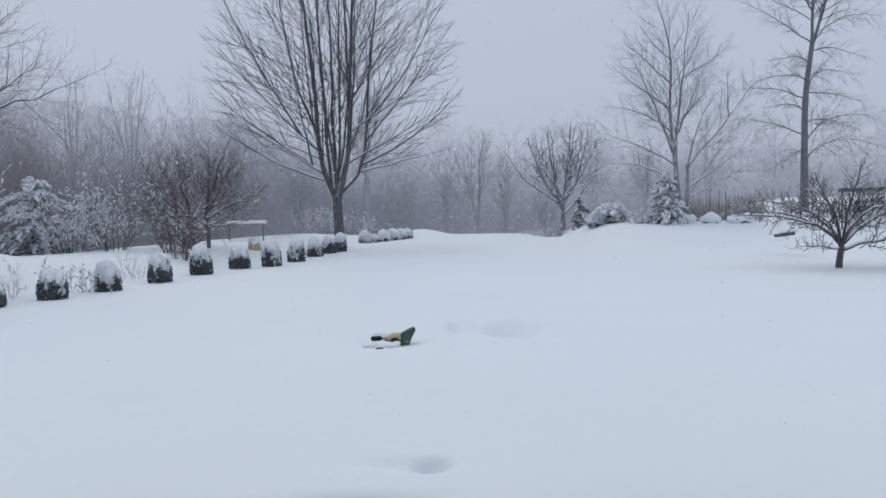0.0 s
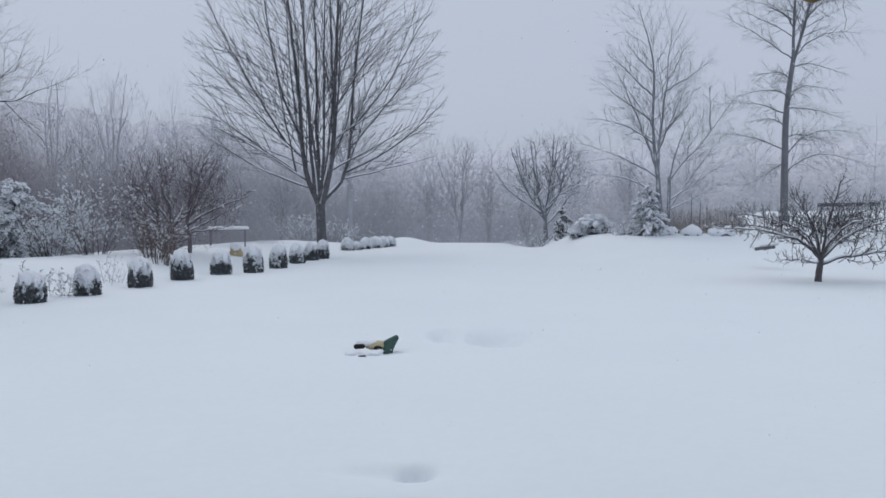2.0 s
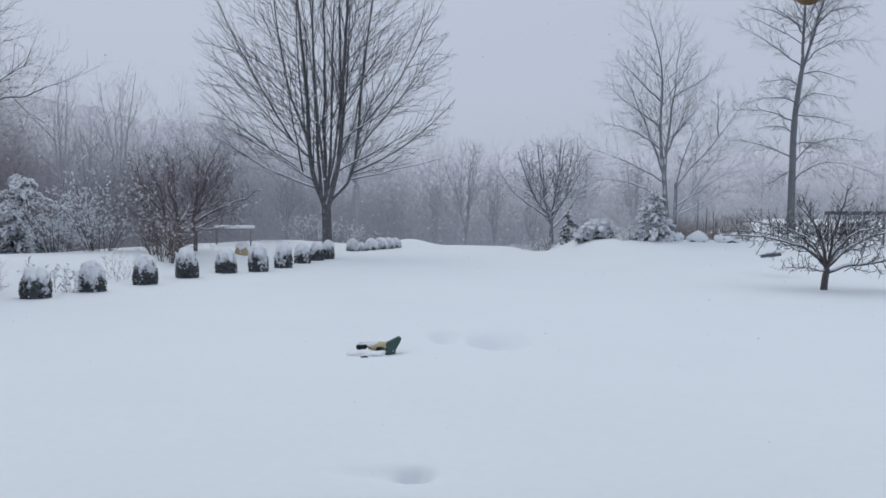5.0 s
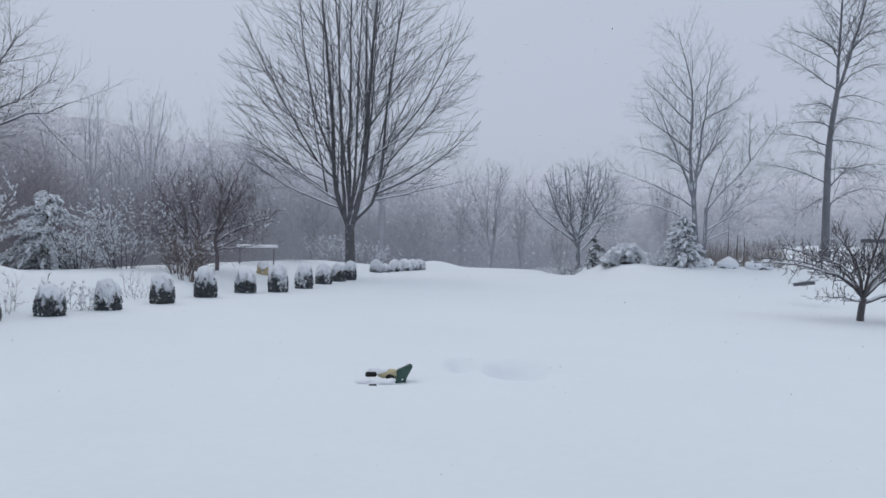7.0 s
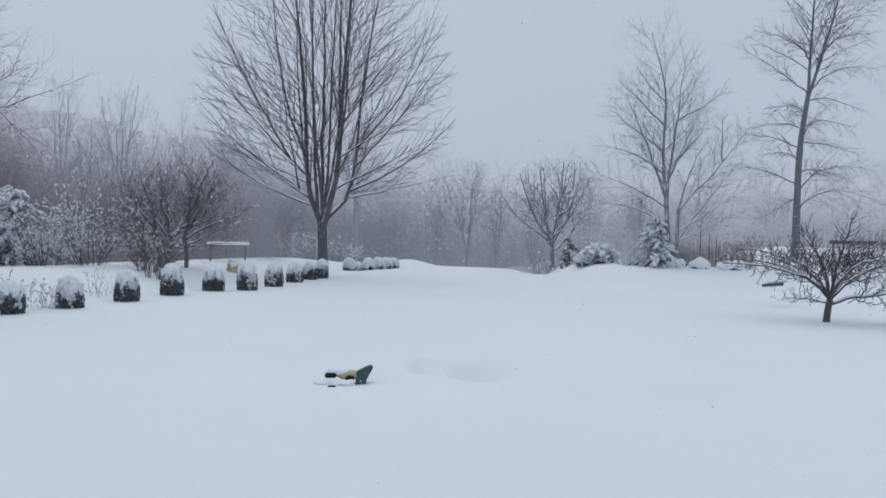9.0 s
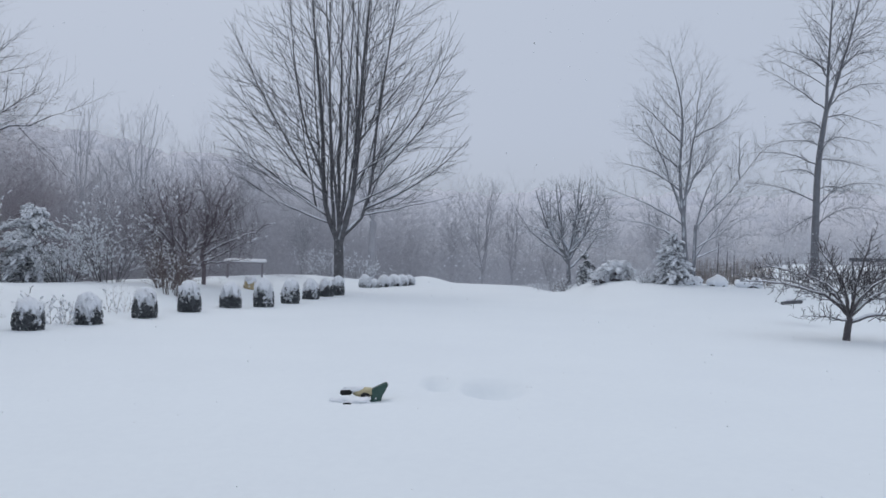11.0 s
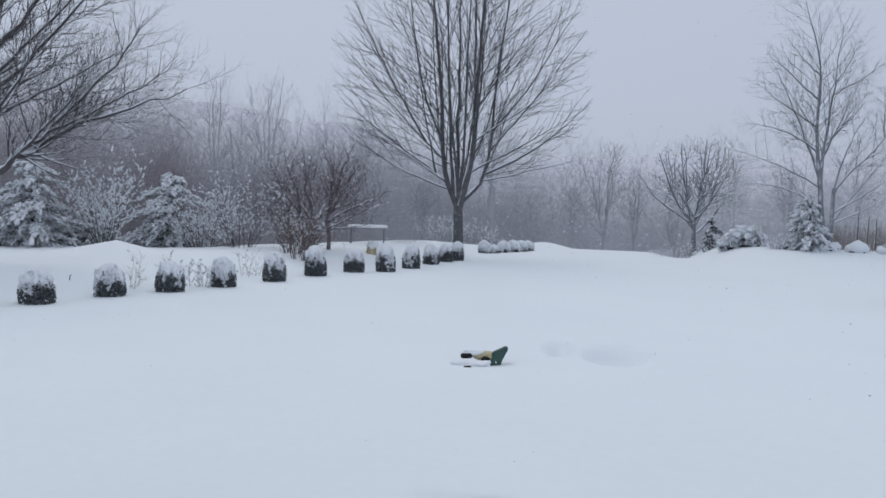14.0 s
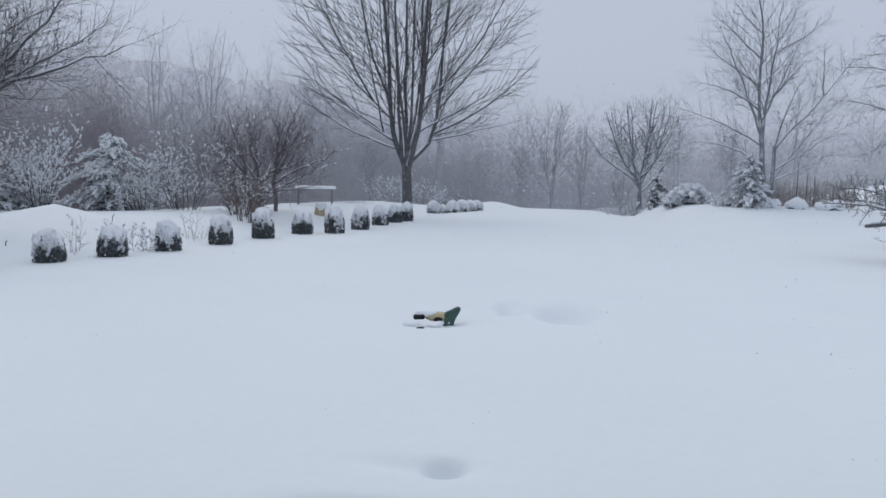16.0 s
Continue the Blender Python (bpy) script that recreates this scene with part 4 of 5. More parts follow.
stand(snowy_bush(51, 3.1, 0.8, 20, BARK_SNOWY, 1.5), 30.7, 32.3, 0, -0.05)
stand(snowy_bush(52, 2.9, 0.9, 20, BARK_SNOWY, 0.9), 22.1, 31.4, 0, 0.2)
stand(snowy_bush(59, 2.4, 0.9, 16, BARK_SNOWY, 0.9), 24.6, 32.4, 0, 0.2)
stand(snowy_bush(53, 1.7, 0.5, 20, DRY_LEAF, 0.08), 17.9, 26.9, 0, 0.1)
stand(snowy_bush(65, 1.9, 0.7, 34, DRY_LEAF, 0.12), 18.4, 28.2, 0, 0.2)
stand(snowy_bush(54, 0.9, 0.6, 9, STALK, 0.7, 0.009), 24.6, 19.9, 0, 0.1)
stand(snowy_bush(55, 1.1, 0.3, 4, STALK, 0.1, 0.007), 28.2, 19.6, 0, 0.1)
stand(snowy_bush(56, 1.0, 0.4, 5, STALK, 0.2, 0.008), 20.9, 22.6, 0, 0.1)


def weeping_shrub(seed, wide, high):
    """A low shrub of stems arching over under the snow that lies along them."""
    rng = np.random.default_rng(seed)
    root = new("weeping_shrub")
    snow = []
    for k in range(85):
        a = rng.uniform(0, 6.28)
        reach = wide * rng.uniform(0.25, 0.52)
        top = high * rng.uniform(0.7, 1.0)
        u = np.linspace(0, 1, 9)
        x = reach * (0.10 + 0.90 * u)
        z = top * np.sin(np.clip(0.35 + u * 2.7, 0, 3.1)) ** 0.8
        z[0] = -0.1
        p = np.stack([x * math.cos(a), x * math.sin(a), z], 1) + rng.normal(0, 0.02, (9, 3))
        v, f = tubes([(p, np.linspace(0.014, 0.006, 9))], 4)
        put("stem", np_mesh("stem", v, f), BARK_SNOWY, root)
        q = np.repeat(p[1:], 5, 0) + rng.normal(0, 0.045, (40, 3)) + [0, 0, 0.03]
        hold = np.array([noise.noise((c[0] * 2.6 + seed, c[1] * 2.6, c[2] * 4.0)) + 0.6 * noise.noise((c[0] * 7, c[1] * 7 + seed, c[2] * 7)) for c in q]) + 1.3 * (q[:, 2] / high - 0.40)
        snow.append(q[hold > 0])
    bm = bmesh.new()
    blob(bm, (0.35 * wide * 0.3, 0, 0.25 * high), (0.24 * wide, 0.22 * wide, 0.42 * high), random.Random(seed), 0.7, 4)
    part("crown", bm, BARK_SNOWY, root, "dense dark twigs inside the shrub")
    c = np.concatenate(snow)
    v, f = lumps(c, rng.normal(0, 1, (len(c), 3)) * [1, 1, 0.5], rng.uniform(0.06, 0.16, len(c)), rng)
    put("snow_load", np_mesh("snow_load", v, f), SNOW_CAP, root, "clumped snow on the arching stems")["kind"] = "stuff"
    bm, r2 = bmesh.new(), random.Random(seed)
    for k in range(34):
        a, far = r2.uniform(0, 6.28), 0.46 * wide * r2.random() ** 0.6
        size = wide * r2.uniform(0.05, 0.10)
        blob(bm, (far * math.cos(a), far * math.sin(a), high * (1.02 - 0.55 * (far / (0.5 * wide)) ** 2.5)), (size, size, size * 0.62), r2, 0.5, 2)
    part("snow_cap", bm, SNOW_CAP, root, "uneven rounded snow lying over the shrub")
    return tagged(root, "low weeping shrub bowed under thick snow", "shrub", "bushes behind the lawn")


stand(weeping_shrub(7, 1.7, 0.82), -11.75, 38.6, 30, 0.05)
stand(weeping_shrub(8, 1.1, 0.55), -10.75, 38.8, 0, 0.08)
stand(snowy_bush(61, 0.75, 1.4, 22, BARK_SNOWY, 0.15), -7.9, 43.4, 0, 0.1)
stand(snowy_bush(62, 0.6, 1.5, 18, BARK_RED, 0.15), -6.9, 43.6, 0, 0.1)
stand(snowy_bush(57, 1.0, 1.0, 12, BARK_GREY, 1.4), -10.7, 38.9, 0, 0.2)
stand(snowy_bush(58, 0.9, 1.4, 20, BARK_RED, 0.3), -8.3, 44.2, 0, 0.1)
# These two bushes take the haze-lightened twig colour.
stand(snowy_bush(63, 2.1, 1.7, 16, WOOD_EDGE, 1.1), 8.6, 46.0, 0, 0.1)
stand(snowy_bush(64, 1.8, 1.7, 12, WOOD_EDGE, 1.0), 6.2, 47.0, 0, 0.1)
stand(snowy_bush(60, 1.1, 1.0, 16, BARK_SNOWY, 1.2), -14.2, 36.2, 0, 0.3)

# ---- far woods ----
def woods(name, label, mat, seed, count, az0, az1, d0, d1, h0, h1, z0, sides=3, levels=3, least=0.0022):
    """Many bare trees joined into one mesh, from a few grown ones turned and scaled."""
    rng = np.random.default_rng(seed)
    shapes = []
    for k in range(7):
        spec = dict(seg=(6, 4, 2, 1), tip=(0.15, 0.2, 0.3, 0.4), lift=(0.05, 0.28, 0.12, 0.1), wiggle=(0.04, 0.07, 0.09, 0.12), kids=(13, 8, 4)[:levels], ref=(1.0, 0.4, 0.16),
                    angle=(36 + 4 * k, 44, 44), ratio=(0.52, 0.42, 0.45), fall=(0.45, 0.3, 0.3), thick=(0.42, 0.5, 0.6), least=least)
        spec["from"] = (0.2, 0.2, 0.2)
        out = []
        grow(out, rng, (0, 0, -0.05), (rng.normal(0, 0.05), rng.normal(0, 0.05), 1), 1.0, 0.008, 0, spec)
        for extra in range(k % 3):
            grow(out, rng, (0, 0, -0.05), (rng.normal(0, 0.28), rng.normal(0, 0.28), 1), 0.85, 0.007, 0, spec)
        shapes.append(tubes([(p, r) for lv, rt, p, r in out], sides))
    V, F, base = [], [], 0
    for i in range(count):
        az = radians(az0 + (az1 - az0) * (i + rng.uniform(0, 1)) / count)
        d = rng.uniform(d0, d1)
        h = rng.uniform(h0, h1)
        x, y = -math.sin(az) * d, math.cos(az) * d
        v, f = shapes[rng.integers(7)]
        a = rng.uniform(0, 6.28)
        c, s = math.cos(a), math.sin(a)
        q = np.stack([v[:, 0] * c - v[:, 1] * s, v[:, 0] * s + v[:, 1] * c, v[:, 2]], 1) * h
        q[:, :2] *= rng.uniform(0.8, 1.15)
        V.append(q + [x, y, gz(x, y) + z0])
        F.append(f + base)
        base += len(v)
    me = np_mesh(name, np.concatenate(V), np.concatenate(F))
    return tagged(put(name, me, mat), label, "woods", kind="stuff")


def brush(name, label, mat, seed, n, az0, az1, d0, d1, height, wide=0.03, lumps=3.0, thin=1.5):
    """Countless fine twigs, thick near the ground and thinning out towards an uneven top."""
    rng = np.random.default_rng(seed)
    az, d = az0 + (az1 - az0) * rng.uniform(0, 1, n), rng.uniform(d0, d1, n)
    top = np.array([0.75 + 0.55 * noise.noise((a / lumps, q * 0.12, seed)) + 0.30 * noise.noise((a * 1.3, q * 0.3, seed + 5.0)) for a, q in zip(az, d)])
    edge = np.minimum(np.abs(az - az0), np.abs(az - az1))
    top = top * (0.25 + 0.75 * step(edge / 5.0))
    x, y = -np.sin(np.radians(az)) * d, np.cos(np.radians(az)) * d
    up = rng.beta(1.0, thin, n)
    z = ground_z(x, y) - 0.1 + height * np.clip(top, 0.15, 2) * up
    c = np.stack([x, y, z], 1)
    a = np.stack([rng.normal(0, 0.7, n), rng.normal(0, 0.7, n), np.abs(rng.normal(0.7, 0.4, n))], 1)
    a /= np.linalg.norm(a, axis=1)[:, None]
    b = np.cross(a, rng.normal(0, 1, (n, 3)))
    b /= np.linalg.norm(b, axis=1)[:, None]
    ln = rng.uniform(0.10, 0.34, n)[:, None]
    w = wide * (rng.uniform(0.4, 1.0, n) * (1.02 - up) ** 0.35)[:, None]
    v = np.stack([c - a * ln - b * w * 0.5, c - a * ln + b * w * 0.5, c + a * ln], 1).reshape(-1, 3)
    me = np_mesh(name, v, np.arange(3 * n).reshape(-1, 3), False)
    return tagged(put(name, me, mat), label, "brush", kind="stuff")


def thicket(name, label, mat, seed, crowns, per, az0, az1, d0, d1, h0, h1, w0, w1, wide):
    """The fine twigs of many bare crowns that stand close together, each spreading from its own stem, thinning out towards its rounded top."""
    rng = np.random.default_rng(seed)
    k = np.arange(crowns)
    az = np.radians(az0 + (az1 - az0) * (k + rng.uniform(0, 1, crowns)) / crowns)
    d, h, w = rng.uniform(d0, d1, crowns), rng.uniform(h0, h1, crowns), rng.uniform(w0, w1, crowns)
    cx, cy = -np.sin(az) * d, np.cos(az) * d
    i = np.repeat(k, per)
    n = len(i)
    v = rng.beta(1.25, 1.7, n)
    R = w[i] * np.sqrt(np.clip(np.sin(np.pi * (0.18 + 0.80 * v)), 0.02, 1)) * rng.uniform(0, 1, n) ** 0.6 * rng.uniform(0.8, 1.15, n)
    th = rng.uniform(0, 6.283, n)
    x, y = cx[i] + R * np.cos(th), cy[i] + R * np.sin(th)
    z = ground_z(x, y) - 0.2 + h[i] * v
    c = np.stack([x, y, z], 1)
    a = np.stack([x - cx[i], y - cy[i], 0.5 + 0.28 * h[i] * v], 1) / (1 + w[i])[:, None] + rng.normal(0, 0.42, (n, 3))
    a /= np.linalg.norm(a, axis=1)[:, None]
    b = np.cross(a, rng.normal(0, 1, (n, 3)))
    b /= np.linalg.norm(b, axis=1)[:, None]
    ln = rng.uniform(0.15, 0.5, n)[:, None]
    t = wide * (rng.uniform(0.4, 1.0, n) * (1.05 - v) ** 0.4)[:, None]
    q = np.stack([c - a * ln - b * t * 0.5, c - a * ln + b * t * 0.5, c + a * ln], 1).reshape(-1, 3)
    me = np_mesh(name, q, np.arange(3 * n).reshape(-1, 3), False)
    return tagged(put(name, me, mat), label, "brush", kind="stuff")


# Materials grow paler from near to far woods, haze as plain colour.
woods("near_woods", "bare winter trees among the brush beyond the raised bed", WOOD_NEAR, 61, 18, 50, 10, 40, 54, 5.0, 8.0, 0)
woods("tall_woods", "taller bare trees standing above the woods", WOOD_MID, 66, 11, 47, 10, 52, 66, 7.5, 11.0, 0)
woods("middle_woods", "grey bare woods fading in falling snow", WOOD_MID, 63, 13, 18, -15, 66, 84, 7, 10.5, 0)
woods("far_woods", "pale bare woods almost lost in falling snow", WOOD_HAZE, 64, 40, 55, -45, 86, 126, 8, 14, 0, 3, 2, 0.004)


def dim_tree(az, dist, height, spread, stems, seed, mat, girth=0.011, forks=0.16):
    """A bare tree at the wood's edge, with a few stems that fan out into a rounded crown."""
    rng = np.random.default_rng(seed)
    x, y, z = spot(az, dist)
    spec = dict(seg=(6, 8, 6, 4), tip=(0.6, 0.2, 0.3, 0.5), lift=(0, 0.1, 0.15, 0.15), wiggle=(0.02, 0.04, 0.06, 0.08), kids=(0, 13, 7), ref=(1, 0.6 * height, 0.2 * height),
                angle=(0, 40, 38), ratio=(0, 0.42, 0.42), fall=(0, 0.3, 0.3), thick=(0, 0.45, 0.6), least=0.012, hull=((0, 0, 0.58 * height), spread, spread, 0.45 * height, 0.4 * height), cap=0.28 * height)
    spec["from"] = (0, 0.2, 0.2)
    out = []
    fork = forks * height
    lead(out, rng, [(0, 0, -.5), (0.02, 0, fork * 0.6), (0.06, 0, fork + 0.3)], girth * height, dict(spec, kids=(0,)), 0, 0.8)
    for k in range(stems):
        a, lean = 2.4 * k + seed, 0.15 + 0.85 * ((k * 5) % stems) / stems
        end = (spread * lean * math.cos(a), spread * lean * math.sin(a), height * (1.02 - 0.5 * lean * lean) * rng.uniform(0.85, 1.05))
        limb(out, rng, (0.04, 0, fork + 0.12 * k * rng.uniform(0.5, 1.2)), end, rng.uniform(-0.15, 0.3), 0.0062 * height, spec, 0.2, 0.09)
    return tree_thing("woodland_tree", out, mat, (x, y, z), "bare tree at the wood's edge, dim in falling snow", group="trees at the wood's edge", ridges=0.06)


# Dimness of these trees comes from their haze-paled bark colour.
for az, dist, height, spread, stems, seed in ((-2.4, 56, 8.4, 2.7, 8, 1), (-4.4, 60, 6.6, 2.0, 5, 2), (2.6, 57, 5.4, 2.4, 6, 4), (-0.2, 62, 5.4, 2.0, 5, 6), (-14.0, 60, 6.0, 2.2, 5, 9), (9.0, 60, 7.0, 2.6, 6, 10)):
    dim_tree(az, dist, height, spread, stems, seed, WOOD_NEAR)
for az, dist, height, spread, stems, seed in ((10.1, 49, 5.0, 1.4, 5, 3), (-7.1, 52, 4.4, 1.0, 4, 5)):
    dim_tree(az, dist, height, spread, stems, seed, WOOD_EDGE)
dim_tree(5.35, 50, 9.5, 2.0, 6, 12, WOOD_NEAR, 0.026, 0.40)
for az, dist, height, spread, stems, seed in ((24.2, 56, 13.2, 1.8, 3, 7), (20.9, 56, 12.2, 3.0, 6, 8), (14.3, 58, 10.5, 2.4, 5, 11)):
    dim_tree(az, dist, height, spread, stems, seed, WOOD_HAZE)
thicket("near_brush", "dense brush beyond the raised bed, colour paled for haze", BRUSH_NEAR, 71, 86, 1700, 54, 11, 39, 51, 3.6, 7.0, 1.3, 2.4, 0.0112)
thicket("brown_brush", "brownish thicket behind the evergreens, colour paled for haze", BRUSH_BROWN, 76, 104, 2400, 62, 26, 40, 54, 7.0, 11.0, 1.8, 3.2, 0.0165)
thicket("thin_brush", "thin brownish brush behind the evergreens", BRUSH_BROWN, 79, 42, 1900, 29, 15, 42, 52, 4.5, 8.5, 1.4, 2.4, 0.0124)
thicket("middle_brush", "dense brush at the wood's edge beyond the lawn, colour paled for haze", BRUSH_MID, 72, 60, 1800, 20, -18, 52, 64, 3.0, 6.4, 1.3, 2.4, 0.0136)
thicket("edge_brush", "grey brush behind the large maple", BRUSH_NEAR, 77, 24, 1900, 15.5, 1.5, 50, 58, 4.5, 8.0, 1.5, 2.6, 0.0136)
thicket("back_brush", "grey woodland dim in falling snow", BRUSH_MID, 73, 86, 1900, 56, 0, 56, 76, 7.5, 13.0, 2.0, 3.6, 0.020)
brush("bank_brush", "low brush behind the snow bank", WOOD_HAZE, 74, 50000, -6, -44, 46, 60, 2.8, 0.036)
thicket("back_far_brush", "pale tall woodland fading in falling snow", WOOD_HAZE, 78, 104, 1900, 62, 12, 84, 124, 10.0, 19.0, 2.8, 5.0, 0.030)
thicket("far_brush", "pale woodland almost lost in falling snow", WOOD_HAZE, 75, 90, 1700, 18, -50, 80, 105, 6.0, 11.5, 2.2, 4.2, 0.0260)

rng = np.random.default_rng(81)
n = 2600
a, d = rng.uniform(-30, 48, n), rng.uniform(40, 58, n)
d = np.where(a > 14, d - 2.5, d + 8)
x, y = -np.sin(np.radians(a)) * d, np.cos(np.radians(a)) * d
c = np.stack([x, y, ground_z(x, y) + np.where(a < -12, 1.5, 4.5) * rng.beta(1, 1.8, n)], 1)
w = rng.normal(0, 1, (n, 3)) * [1, 1, 0.4]
v, f = lumps(c, w, rng.uniform(0.03, 0.13, n) ** 1.0, rng)
tagged(put("snow_in_brush", np_mesh("snow_in_brush", v, f), SNOW_CAP), "small clumps of snow caught in the brush", "snow", kind="stuff")

def backdrop_woods(name, label, mat, seed, dist, left, right, turn, rough):
    """A closed mass of woodland behind the brush, left and right metres high, with an uneven top."""
    cols = 700
    hv, hf = [], []
    for i in range(cols):
        deg = 66 - 116 * i / (cols - 1)
        az = radians(deg)
        top = right + (left - right) * float(step((deg - turn) / 26)) + rough * (1.1 * noise.noise((deg * 0.22, seed, 5)) + 0.6 * noise.noise((deg * 1.1, seed, 3)) + 0.45 * noise.noise((deg * 3.4, seed, 7)))
        for d, h in ((0, -3), (0.5, 0.45 * top), (1.5, 0.8 * top), (3, top), (10, 0.6 * top), (18, -3)):
            d += dist + 1.5 * noise.noise((deg * 0.6, h * 0.1, seed))
            hv.append((-math.sin(az) * d, math.cos(az) * d, h))
    for i in range(cols - 1):
        for k in range(5):
            a = i * 6 + k
            hf.append((a, a + 1, a + 7, a + 6))
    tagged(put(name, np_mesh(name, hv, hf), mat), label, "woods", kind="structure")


# Each layer farther back is paler, so the haze sits in the colour.
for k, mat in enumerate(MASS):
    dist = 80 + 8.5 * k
    backdrop_woods("backdrop_woods", "grey woodland layer with haze put into its colour", mat, 91 + k, dist, dist * math.tan(radians(3.6 + 0.43 * k)), dist * math.tan(radians(1.1 + 0.395 * k)), -6 if k == 0 else 3, 0.8 + 0.08 * k)
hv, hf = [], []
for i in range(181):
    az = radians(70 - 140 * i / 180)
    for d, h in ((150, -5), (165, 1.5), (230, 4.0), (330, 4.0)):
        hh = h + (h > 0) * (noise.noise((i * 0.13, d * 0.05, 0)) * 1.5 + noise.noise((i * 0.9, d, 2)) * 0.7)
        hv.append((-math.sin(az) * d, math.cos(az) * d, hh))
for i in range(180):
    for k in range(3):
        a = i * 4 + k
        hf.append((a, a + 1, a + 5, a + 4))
tagged(put("backdrop_hill", np_mesh("backdrop_hill", hv, hf), HILL), "low wooded hillside with haze put into its grey-blue colour", "hill", kind="structure")


# ---- things round the lawn ----
def garden_table(az, dist):
    x, y, z = spot(az, dist)
    top = 0.02
    root = new("garden_table")
    root.location = (x, y, top)
    root.rotation_euler = (0, 0, radians(az - 2))
    # Board and legs are coloured to sink into the haze behind them.
    bm = bmesh.new()
    box(bm, 0, 0, -0.045, 1.66, 0.6, 0.04, bevel=0.01)
    top_board = part("tabletop", bm, WOOD_BROWN, root, smooth=False)
    bm = bmesh.new()
    box(bm, 0, 0, 0.02, 1.78, 0.72, 0.10, bevel=0.035)
    for v in bm.verts:
        v.co.z += 0.015 * noise.noise(v.co * 3) + (0.06 * v.co.y / 0.36 - 0.01 if v.co.z > 0.02 else 0.0)
    part("snow_cover", bm, SNOW_CAP, top_board, "thick slab of snow")
    for sx in (-0.72, 0.72):
        for sy in (-0.3, 0.3):
            bm = bmesh.new()
            box(bm, sx, sy, (z - top) / 2 - 0.14, 0.05, 0.05, abs(z - top) + 0.15, bevel=0.008)
            part("leg", bm, WOOD_BROWN, root, "dim brown leg", smooth=False)
    return tagged(root, "wooden garden table under a slab of snow, wood toned to the haze", "table")


garden_table(13.65, 36.5)


def ornament():
    """The half-buried painted figure on the lawn."""
    x, y, z = spot(3.7, 11.0)
    root = new("garden_ornament")
    root.location = (x, y, z + 0.035)
    root.rotation_euler = (0, radians(-3), radians(4))
    bm = bmesh.new()
    blob(bm, (0.02, 0, 0.080), (0.17, 0.09, 0.062), random.Random(4), 0.10, 3)
    body = part("body", bm, CREAM, root, "cream painted body")
    bm = bmesh.new()
    prof = [(0.05, -0.06), (0.205, -0.06), (0.232, 0.03), (0.312, 0.165), (0.300, 0.196), (0.268, 0.198), (0.100, 0.125), (0.105, 0.06)]
    front = [bm.verts.new((px, -0.088, pz)) for px, pz in prof]
    back = [bm.verts.new((px, 0.03, pz)) for px, pz in prof]
    bm.faces.new(front)
    bm.faces.new(back[::-1])
    for i in range(len(prof)):
        j = (i + 1) % len(prof)
        bm.faces.new((front[j], front[i], back[i], back[j]))
    bmesh.ops.recalc_face_normals(bm, faces=bm.faces)
    bmesh.ops.bevel(bm, geom=list(bm.edges), offset=0.008, segments=2, affect="EDGES")
    part("tail_fin", bm, GREEN, root, "dark green tail fin", smooth=False)
    bm = bmesh.new()
    blob(bm, (0.015, -0.080, 0.045), (0.062, 0.035, 0.045), random.Random(9), 0.25, 2)
    part("dark_patch", bm, BLACK, body, "black painted patch")
    bm = bmesh.new()
    box(bm, -0.225, -0.04, 0.09, 0.15, 0.12, 0.06, bevel=0.014)
    part("head", bm, BLACK, root, "black block at the end")
    bm = bmesh.new()
    box(bm, -0.19, -0.50, 0.005, 0.10, 0.06, 0.055, bevel=0.010)
    part("foot", bm, BLACK, root)
    bm = bmesh.new()
    blob(bm, (-0.12, 0.02, 0.115), (0.17, 0.09, 0.038), random.Random(2), 0.3, 3)
    blob(bm, (-0.14, -0.26, -0.015), (0.25, 0.20, 0.078), random.Random(3), 0.45, 4)
    part("snow_cover", bm, SNOW_CAP, root, "snow lying on the figure")
    return tagged(root, "half-buried painted garden ornament, cream with dark green fin", "ornament")


ornament()


def edge_plank():
    x, y, z = spot(-22.7, 26.5)
    root = new("wooden_plank")
    root.location = (x, y, -0.70)
    root.rotation_euler = (0, radians(-7), radians(-25))
    bm = bmesh.new()
    box(bm, 0.06, 0, 0, 0.58, 0.3, 0.095, bevel=0.012)
    board = part("board", bm, PLANK, root, smooth=False)
    bm = bmesh.new()
    box(bm, 0.18, 0.08, 0.07, 0.60, 0.34, 0.07, bevel=0.033)
    part("snow_cover", bm, SNOW_CAP, board)
    return tagged(root, "end of a dark wooden plank sticking out of the snow bank", "plank")


edge_plank()


def stone(az, dist, w, h, seed, mat=STONE, label="tan stone capped with snow", up=0.0, cap=0.30):
    x, y, z = spot(az, dist)
    root = new("garden_stone")
    root.location = (x, y, z + up)
    rng = random.Random(seed)
    bm = bmesh.new()
    blob(bm, (0, 0, h * 0.15), (w * 0.46, w * 0.38, h * (0.5 if cap < 0.4 else 0.75)), rng, 0.45, 4)
    rock = part("rock", bm, mat, root)
    bm = bmesh.new()
    blob(bm, (0.02, 0.0, h * cap), (w * 0.60 * (0.3 / cap) ** 0.35, w * 0.5, h * 0.60 * (0.3 / cap) ** 0.5), rng, 0.35, 3)
    part("snow_cap", bm, SNOW_CAP, rock)
    return tagged(root, label, "stone", "stones round the lawn")


stone(13.15, 31.2, 0.50, 0.44, 1, cap=0.75)
GREYROCK = material("dark_stone", (0.16, 0.16, 0.165), (0.09, 0.09, 0.095), 0.85, 6, 40, 0.5, 0.02, 0.9, 0.55)
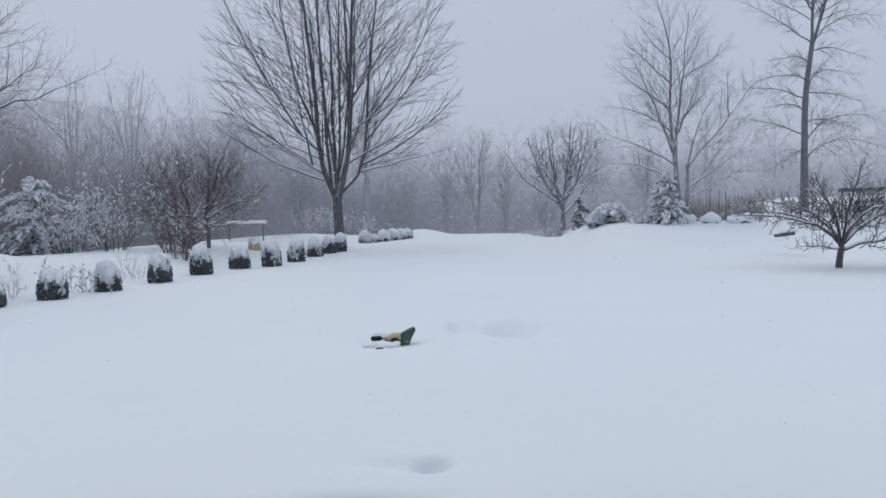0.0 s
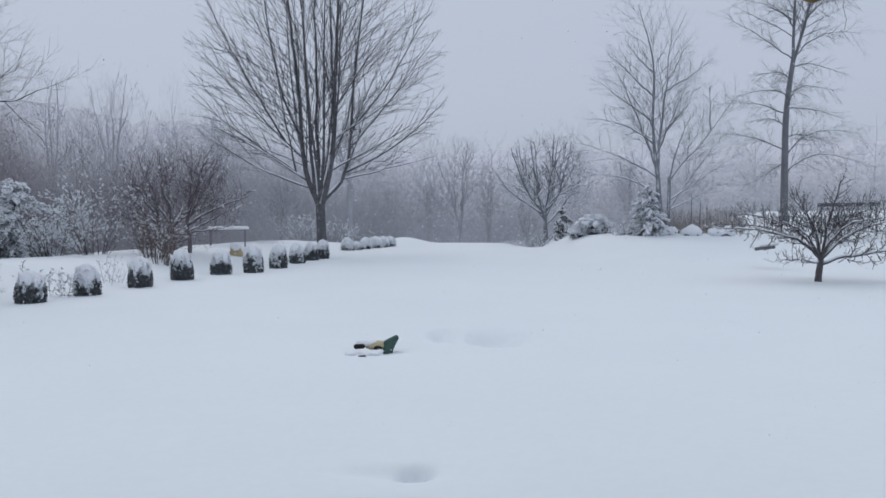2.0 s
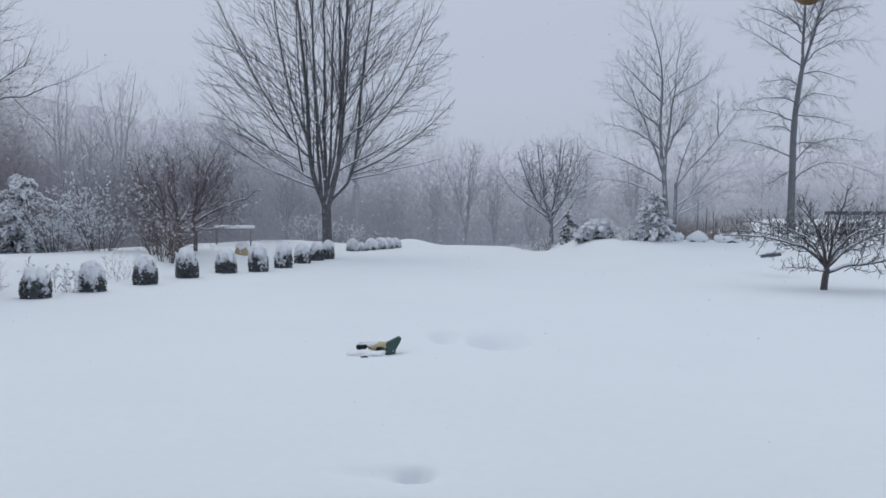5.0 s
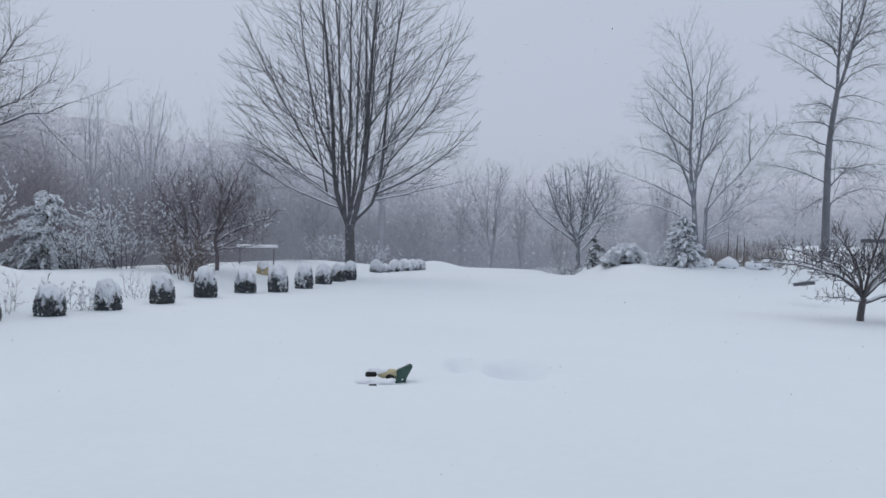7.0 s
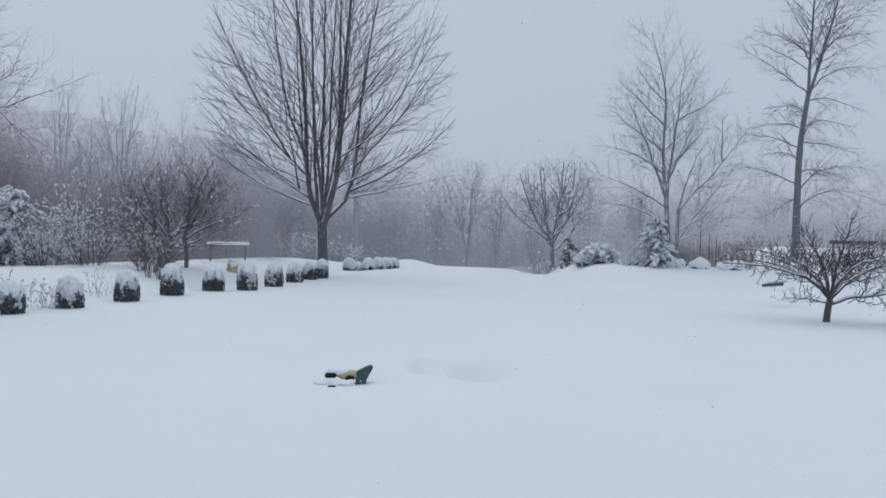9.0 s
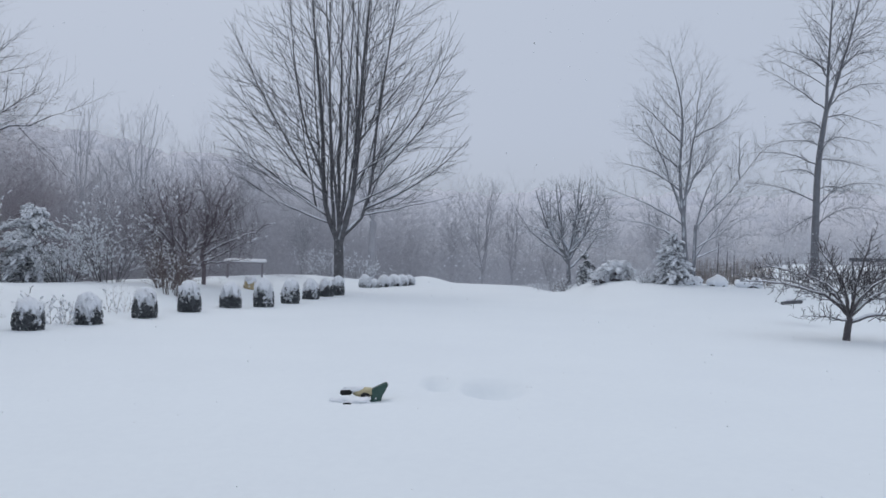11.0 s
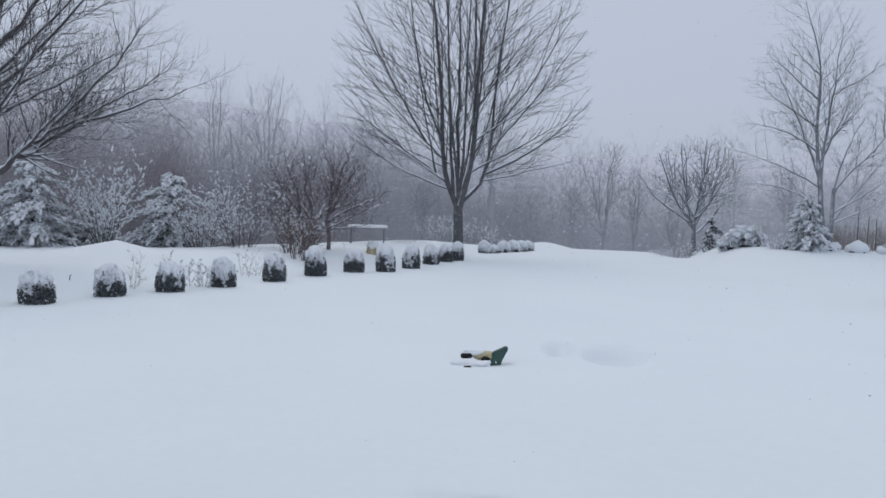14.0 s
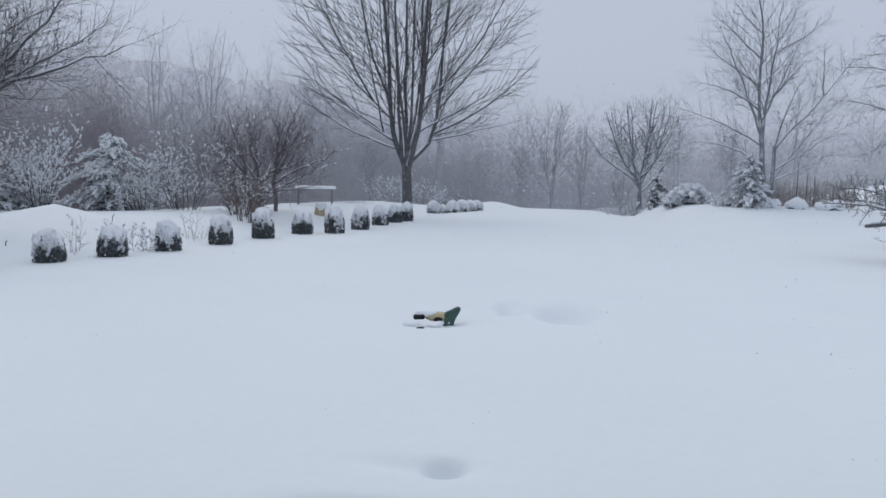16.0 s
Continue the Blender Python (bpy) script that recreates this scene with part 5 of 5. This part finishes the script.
for k, (az, d, w, h) in enumerate(((-16.35, 36.4, 0.50, 0.50), (-16.95, 36.4, 0.40, 0.40), (-18.2, 36.4, 0.75, 0.50), (-19.9, 36.5, 0.70, 0.40), (-20.6, 36.6, 0.4, 0.45))):
    stone(az, d, w, h, 10 + k, GREYROCK, "dark garden stone under a round cap of snow")


def stake(az, dist, height, lean):
    x, y, z = spot(az, dist)
    root = new("wooden_stake")
    root.location = (x, y, z - 0.3)
    v, f = tubes([(np.array([[0, 0, 0], [lean * 0.5, 0, height * 0.5], [lean, 0, height]]), np.array([0.020, 0.018, 0.015]))], 7)
    put("post", np_mesh("post", v, f), PLANK, root)
    return tagged(root, "thin dark upright wooden stake", "stake", "stakes behind the bank")


for az, d, h, lean in ((-18.2, 38.5, 2.1, 0.03), (-18.7, 38.0, 1.7, 0.08), (-19.2, 38.5, 1.6, 0.02)):
    stake(az, d, h, lean)



def sprig(az, dist, height, lean):
    """The bent dark tip of a plant poking out of the snow."""
    x, y, z = spot(az, dist)
    root = new("plant_sprig")
    root.location = (x, y, z)
    v, f = tubes([(np.array([[0, 0, -0.1], [lean * 0.2, 0, height * 0.5], [lean, 0, height * 0.9], [lean * 1.6, 0.02, height]]), np.array([0.009, 0.010, 0.012, 0.005]))], 5)
    put("stem", np_mesh("stem", v, f), BARK_DARK, root)
    v, f = tubes([(np.array([[lean * 0.3, 0, height * 0.55], [-lean * 0.4, 0.02, height * 0.8], [-lean * 0.7, 0.03, height * 0.85]]), np.array([0.006, 0.007, 0.003]))], 5)
    put("shoot", np_mesh("shoot", v, f), BARK_DARK, root)
    return tagged(root, "dark dry plant tip poking out of the snow", "plant", "sprigs in the bed")


sprig(32.0, 19.87, 0.13, 0.025)
sprig(26.26, 24.56, 0.20, 0.05)

rng = np.random.default_rng(77)
stalks = []
for k in range(900):
    az, d = rng.uniform(-21.6, -15.5), rng.uniform(37.5, 41)
    x, y, z = spot(az, d)
    h = rng.uniform(0.3, 1.25)
    l = rng.normal(0, 0.12, 2)
    stalks.append((np.array([[x, y, z - 0.1], [x + l[0] * 0.4, y, z + h * 0.6], [x + l[0], y + l[1], z + h]]), np.array([0.007, 0.006, 0.003])))
v, f = tubes(stalks, 3)
tagged(put("dry_stalks", np_mesh("dry_stalks", v, f), STALK), "dry brown stalks standing behind the snow bank", "dry grass", kind="stuff")


def bench(az, dist):
    """The dark rail with posts behind the apple tree."""
    x, y, z = spot(az, dist)
    root = new("garden_bench")
    root.location = (x, y, z)
    root.rotation_euler = (0, 0, radians(az))
    for name, h, t in (("back_rail", 1.33, 0.13), ("seat", 0.62, 0.06)):
        bm = bmesh.new()
        box(bm, 0, 0 if name == "back_rail" else -0.2, h, 2.05, 0.06 if name == "back_rail" else 0.4, t, bevel=0.01)
        part(name, bm, PLANK, root, smooth=False)
    for sx in (-0.9, 0.9):
        bm = bmesh.new()
        box(bm, sx, 0.07, 0.6, 0.06, 0.06, 1.6, bevel=0.008)
        part("post", bm, PLANK, root, smooth=False)
    return tagged(root, "dark wooden garden bench half hidden by snow", "bench")


bench(-27.75, 33.0)


# ---- unseen house wall and eave, added, and the hanging feeder ----
# Unseen wall, added to close the place; it also dims the near snow.
bm = bmesh.new()
box(bm, 0, -1.55, 0.2, 16, 0.25, 4.4)
tagged(part("wall_unseen", bm, SIDING, smooth=False), "plain pale house wall, unseen, added behind the camera", "wall", kind="structure")
# Unseen eave, added to carry the feeder and darken the snow below.
bm = bmesh.new()
box(bm, 0, 0.05, 1.55, 16, 3.0, 0.16, bevel=0.01)
tagged(part("eave", bm, SIDING, smooth=False), "plain pale eave, unseen, added to hold the feeder and shade near snow", "eave", kind="structure")


def feeder():
    root = new("bird_feeder")
    root.location = (0.527, 1.18, 0.3475)
    rng = random.Random(6)
    bm = bmesh.new()
    blob(bm, (0, 0, 0), (0.027, 0.027, 0.026), rng, 0.22, 4)
    part("seed_ball", bm, SEED, root, "brown seed ball")
    v, f = tubes([(np.array([[0, 0, 0.03], [0.002, 0, 0.4], [0, 0, 1.10]]), np.array([0.0015, 0.0015, 0.0015]))], 6)
    put("hanger", np_mesh("hanger", v, f), WIRE, root)
    v, f = tubes([(np.array([[-0.004, 0, 0.07], [0.022, 0, 0.065], [0.035, 0, 0.02], [0.035, 0, -0.018]]), np.array([0.002, 0.003, 0.004, 0.003]))], 6)
    put("clip", np_mesh("clip", v, f), WIRE, root)
    v, f = tubes([(np.array([[0.035, 0, -0.015], [0.044, 0, -0.022], [0.043, 0, -0.038], [0.048, 0, -0.055], [0.045, 0, -0.068]]), np.array([0.0004, 0.0004, 0.0004, 0.0004, 0.0003]))], 4)
    put("string", np_mesh("string", v, f), STALK, root)
    return tagged(root, "round brown seed feeder hanging on a wire from the eave", "feeder")


feeder()

# ---- falling snow ----
rng = np.random.default_rng(99)
n = 7000
d = 2.5 + 40 * rng.uniform(0, 1, n) ** 0.6
az = np.radians(rng.uniform(-36, 46, n))
c = np.stack([-np.sin(az) * d, np.cos(az) * d, d * np.tan(np.radians(rng.uniform(-14, 20, n)))], 1)
ok = c[:, 2] > ground_z(c[:, 0], c[:, 1]) + 0.1
c = c[ok]
n = len(c)
s = (rng.uniform(0.004, 0.012, n) * np.clip(d[ok] / 9, 0.45, 1))[:, None]
s[d[ok] < 5.5] *= np.where(rng.uniform(0, 1, ((d[ok] < 5.5).sum(), 1)) < 0.12, 1.7, 0.8)
axes = np.array([[1, 0, 0], [-1, 0, 0], [0, 1, 0], [0, -1, 0], [0, 0, 1], [0, 0, -1]], float)
v = (c[:, None, :] + axes[None] * s[:, None, :] * rng.uniform(0.5, 1.2, (n, 6, 1))).reshape(-1, 3)
tri = np.array([[0, 2, 4], [2, 1, 4], [1, 3, 4], [3, 0, 4], [2, 0, 5], [1, 2, 5], [3, 1, 5], [0, 3, 5]])
f = (np.arange(n)[:, None, None] * 6 + tri[None]).reshape(-1, 3)
tagged(put("falling_snowflakes", np_mesh("falling_snowflakes", v, f), FLAKE), "scattered snowflakes falling through the air", "snowflakes", kind="stuff")
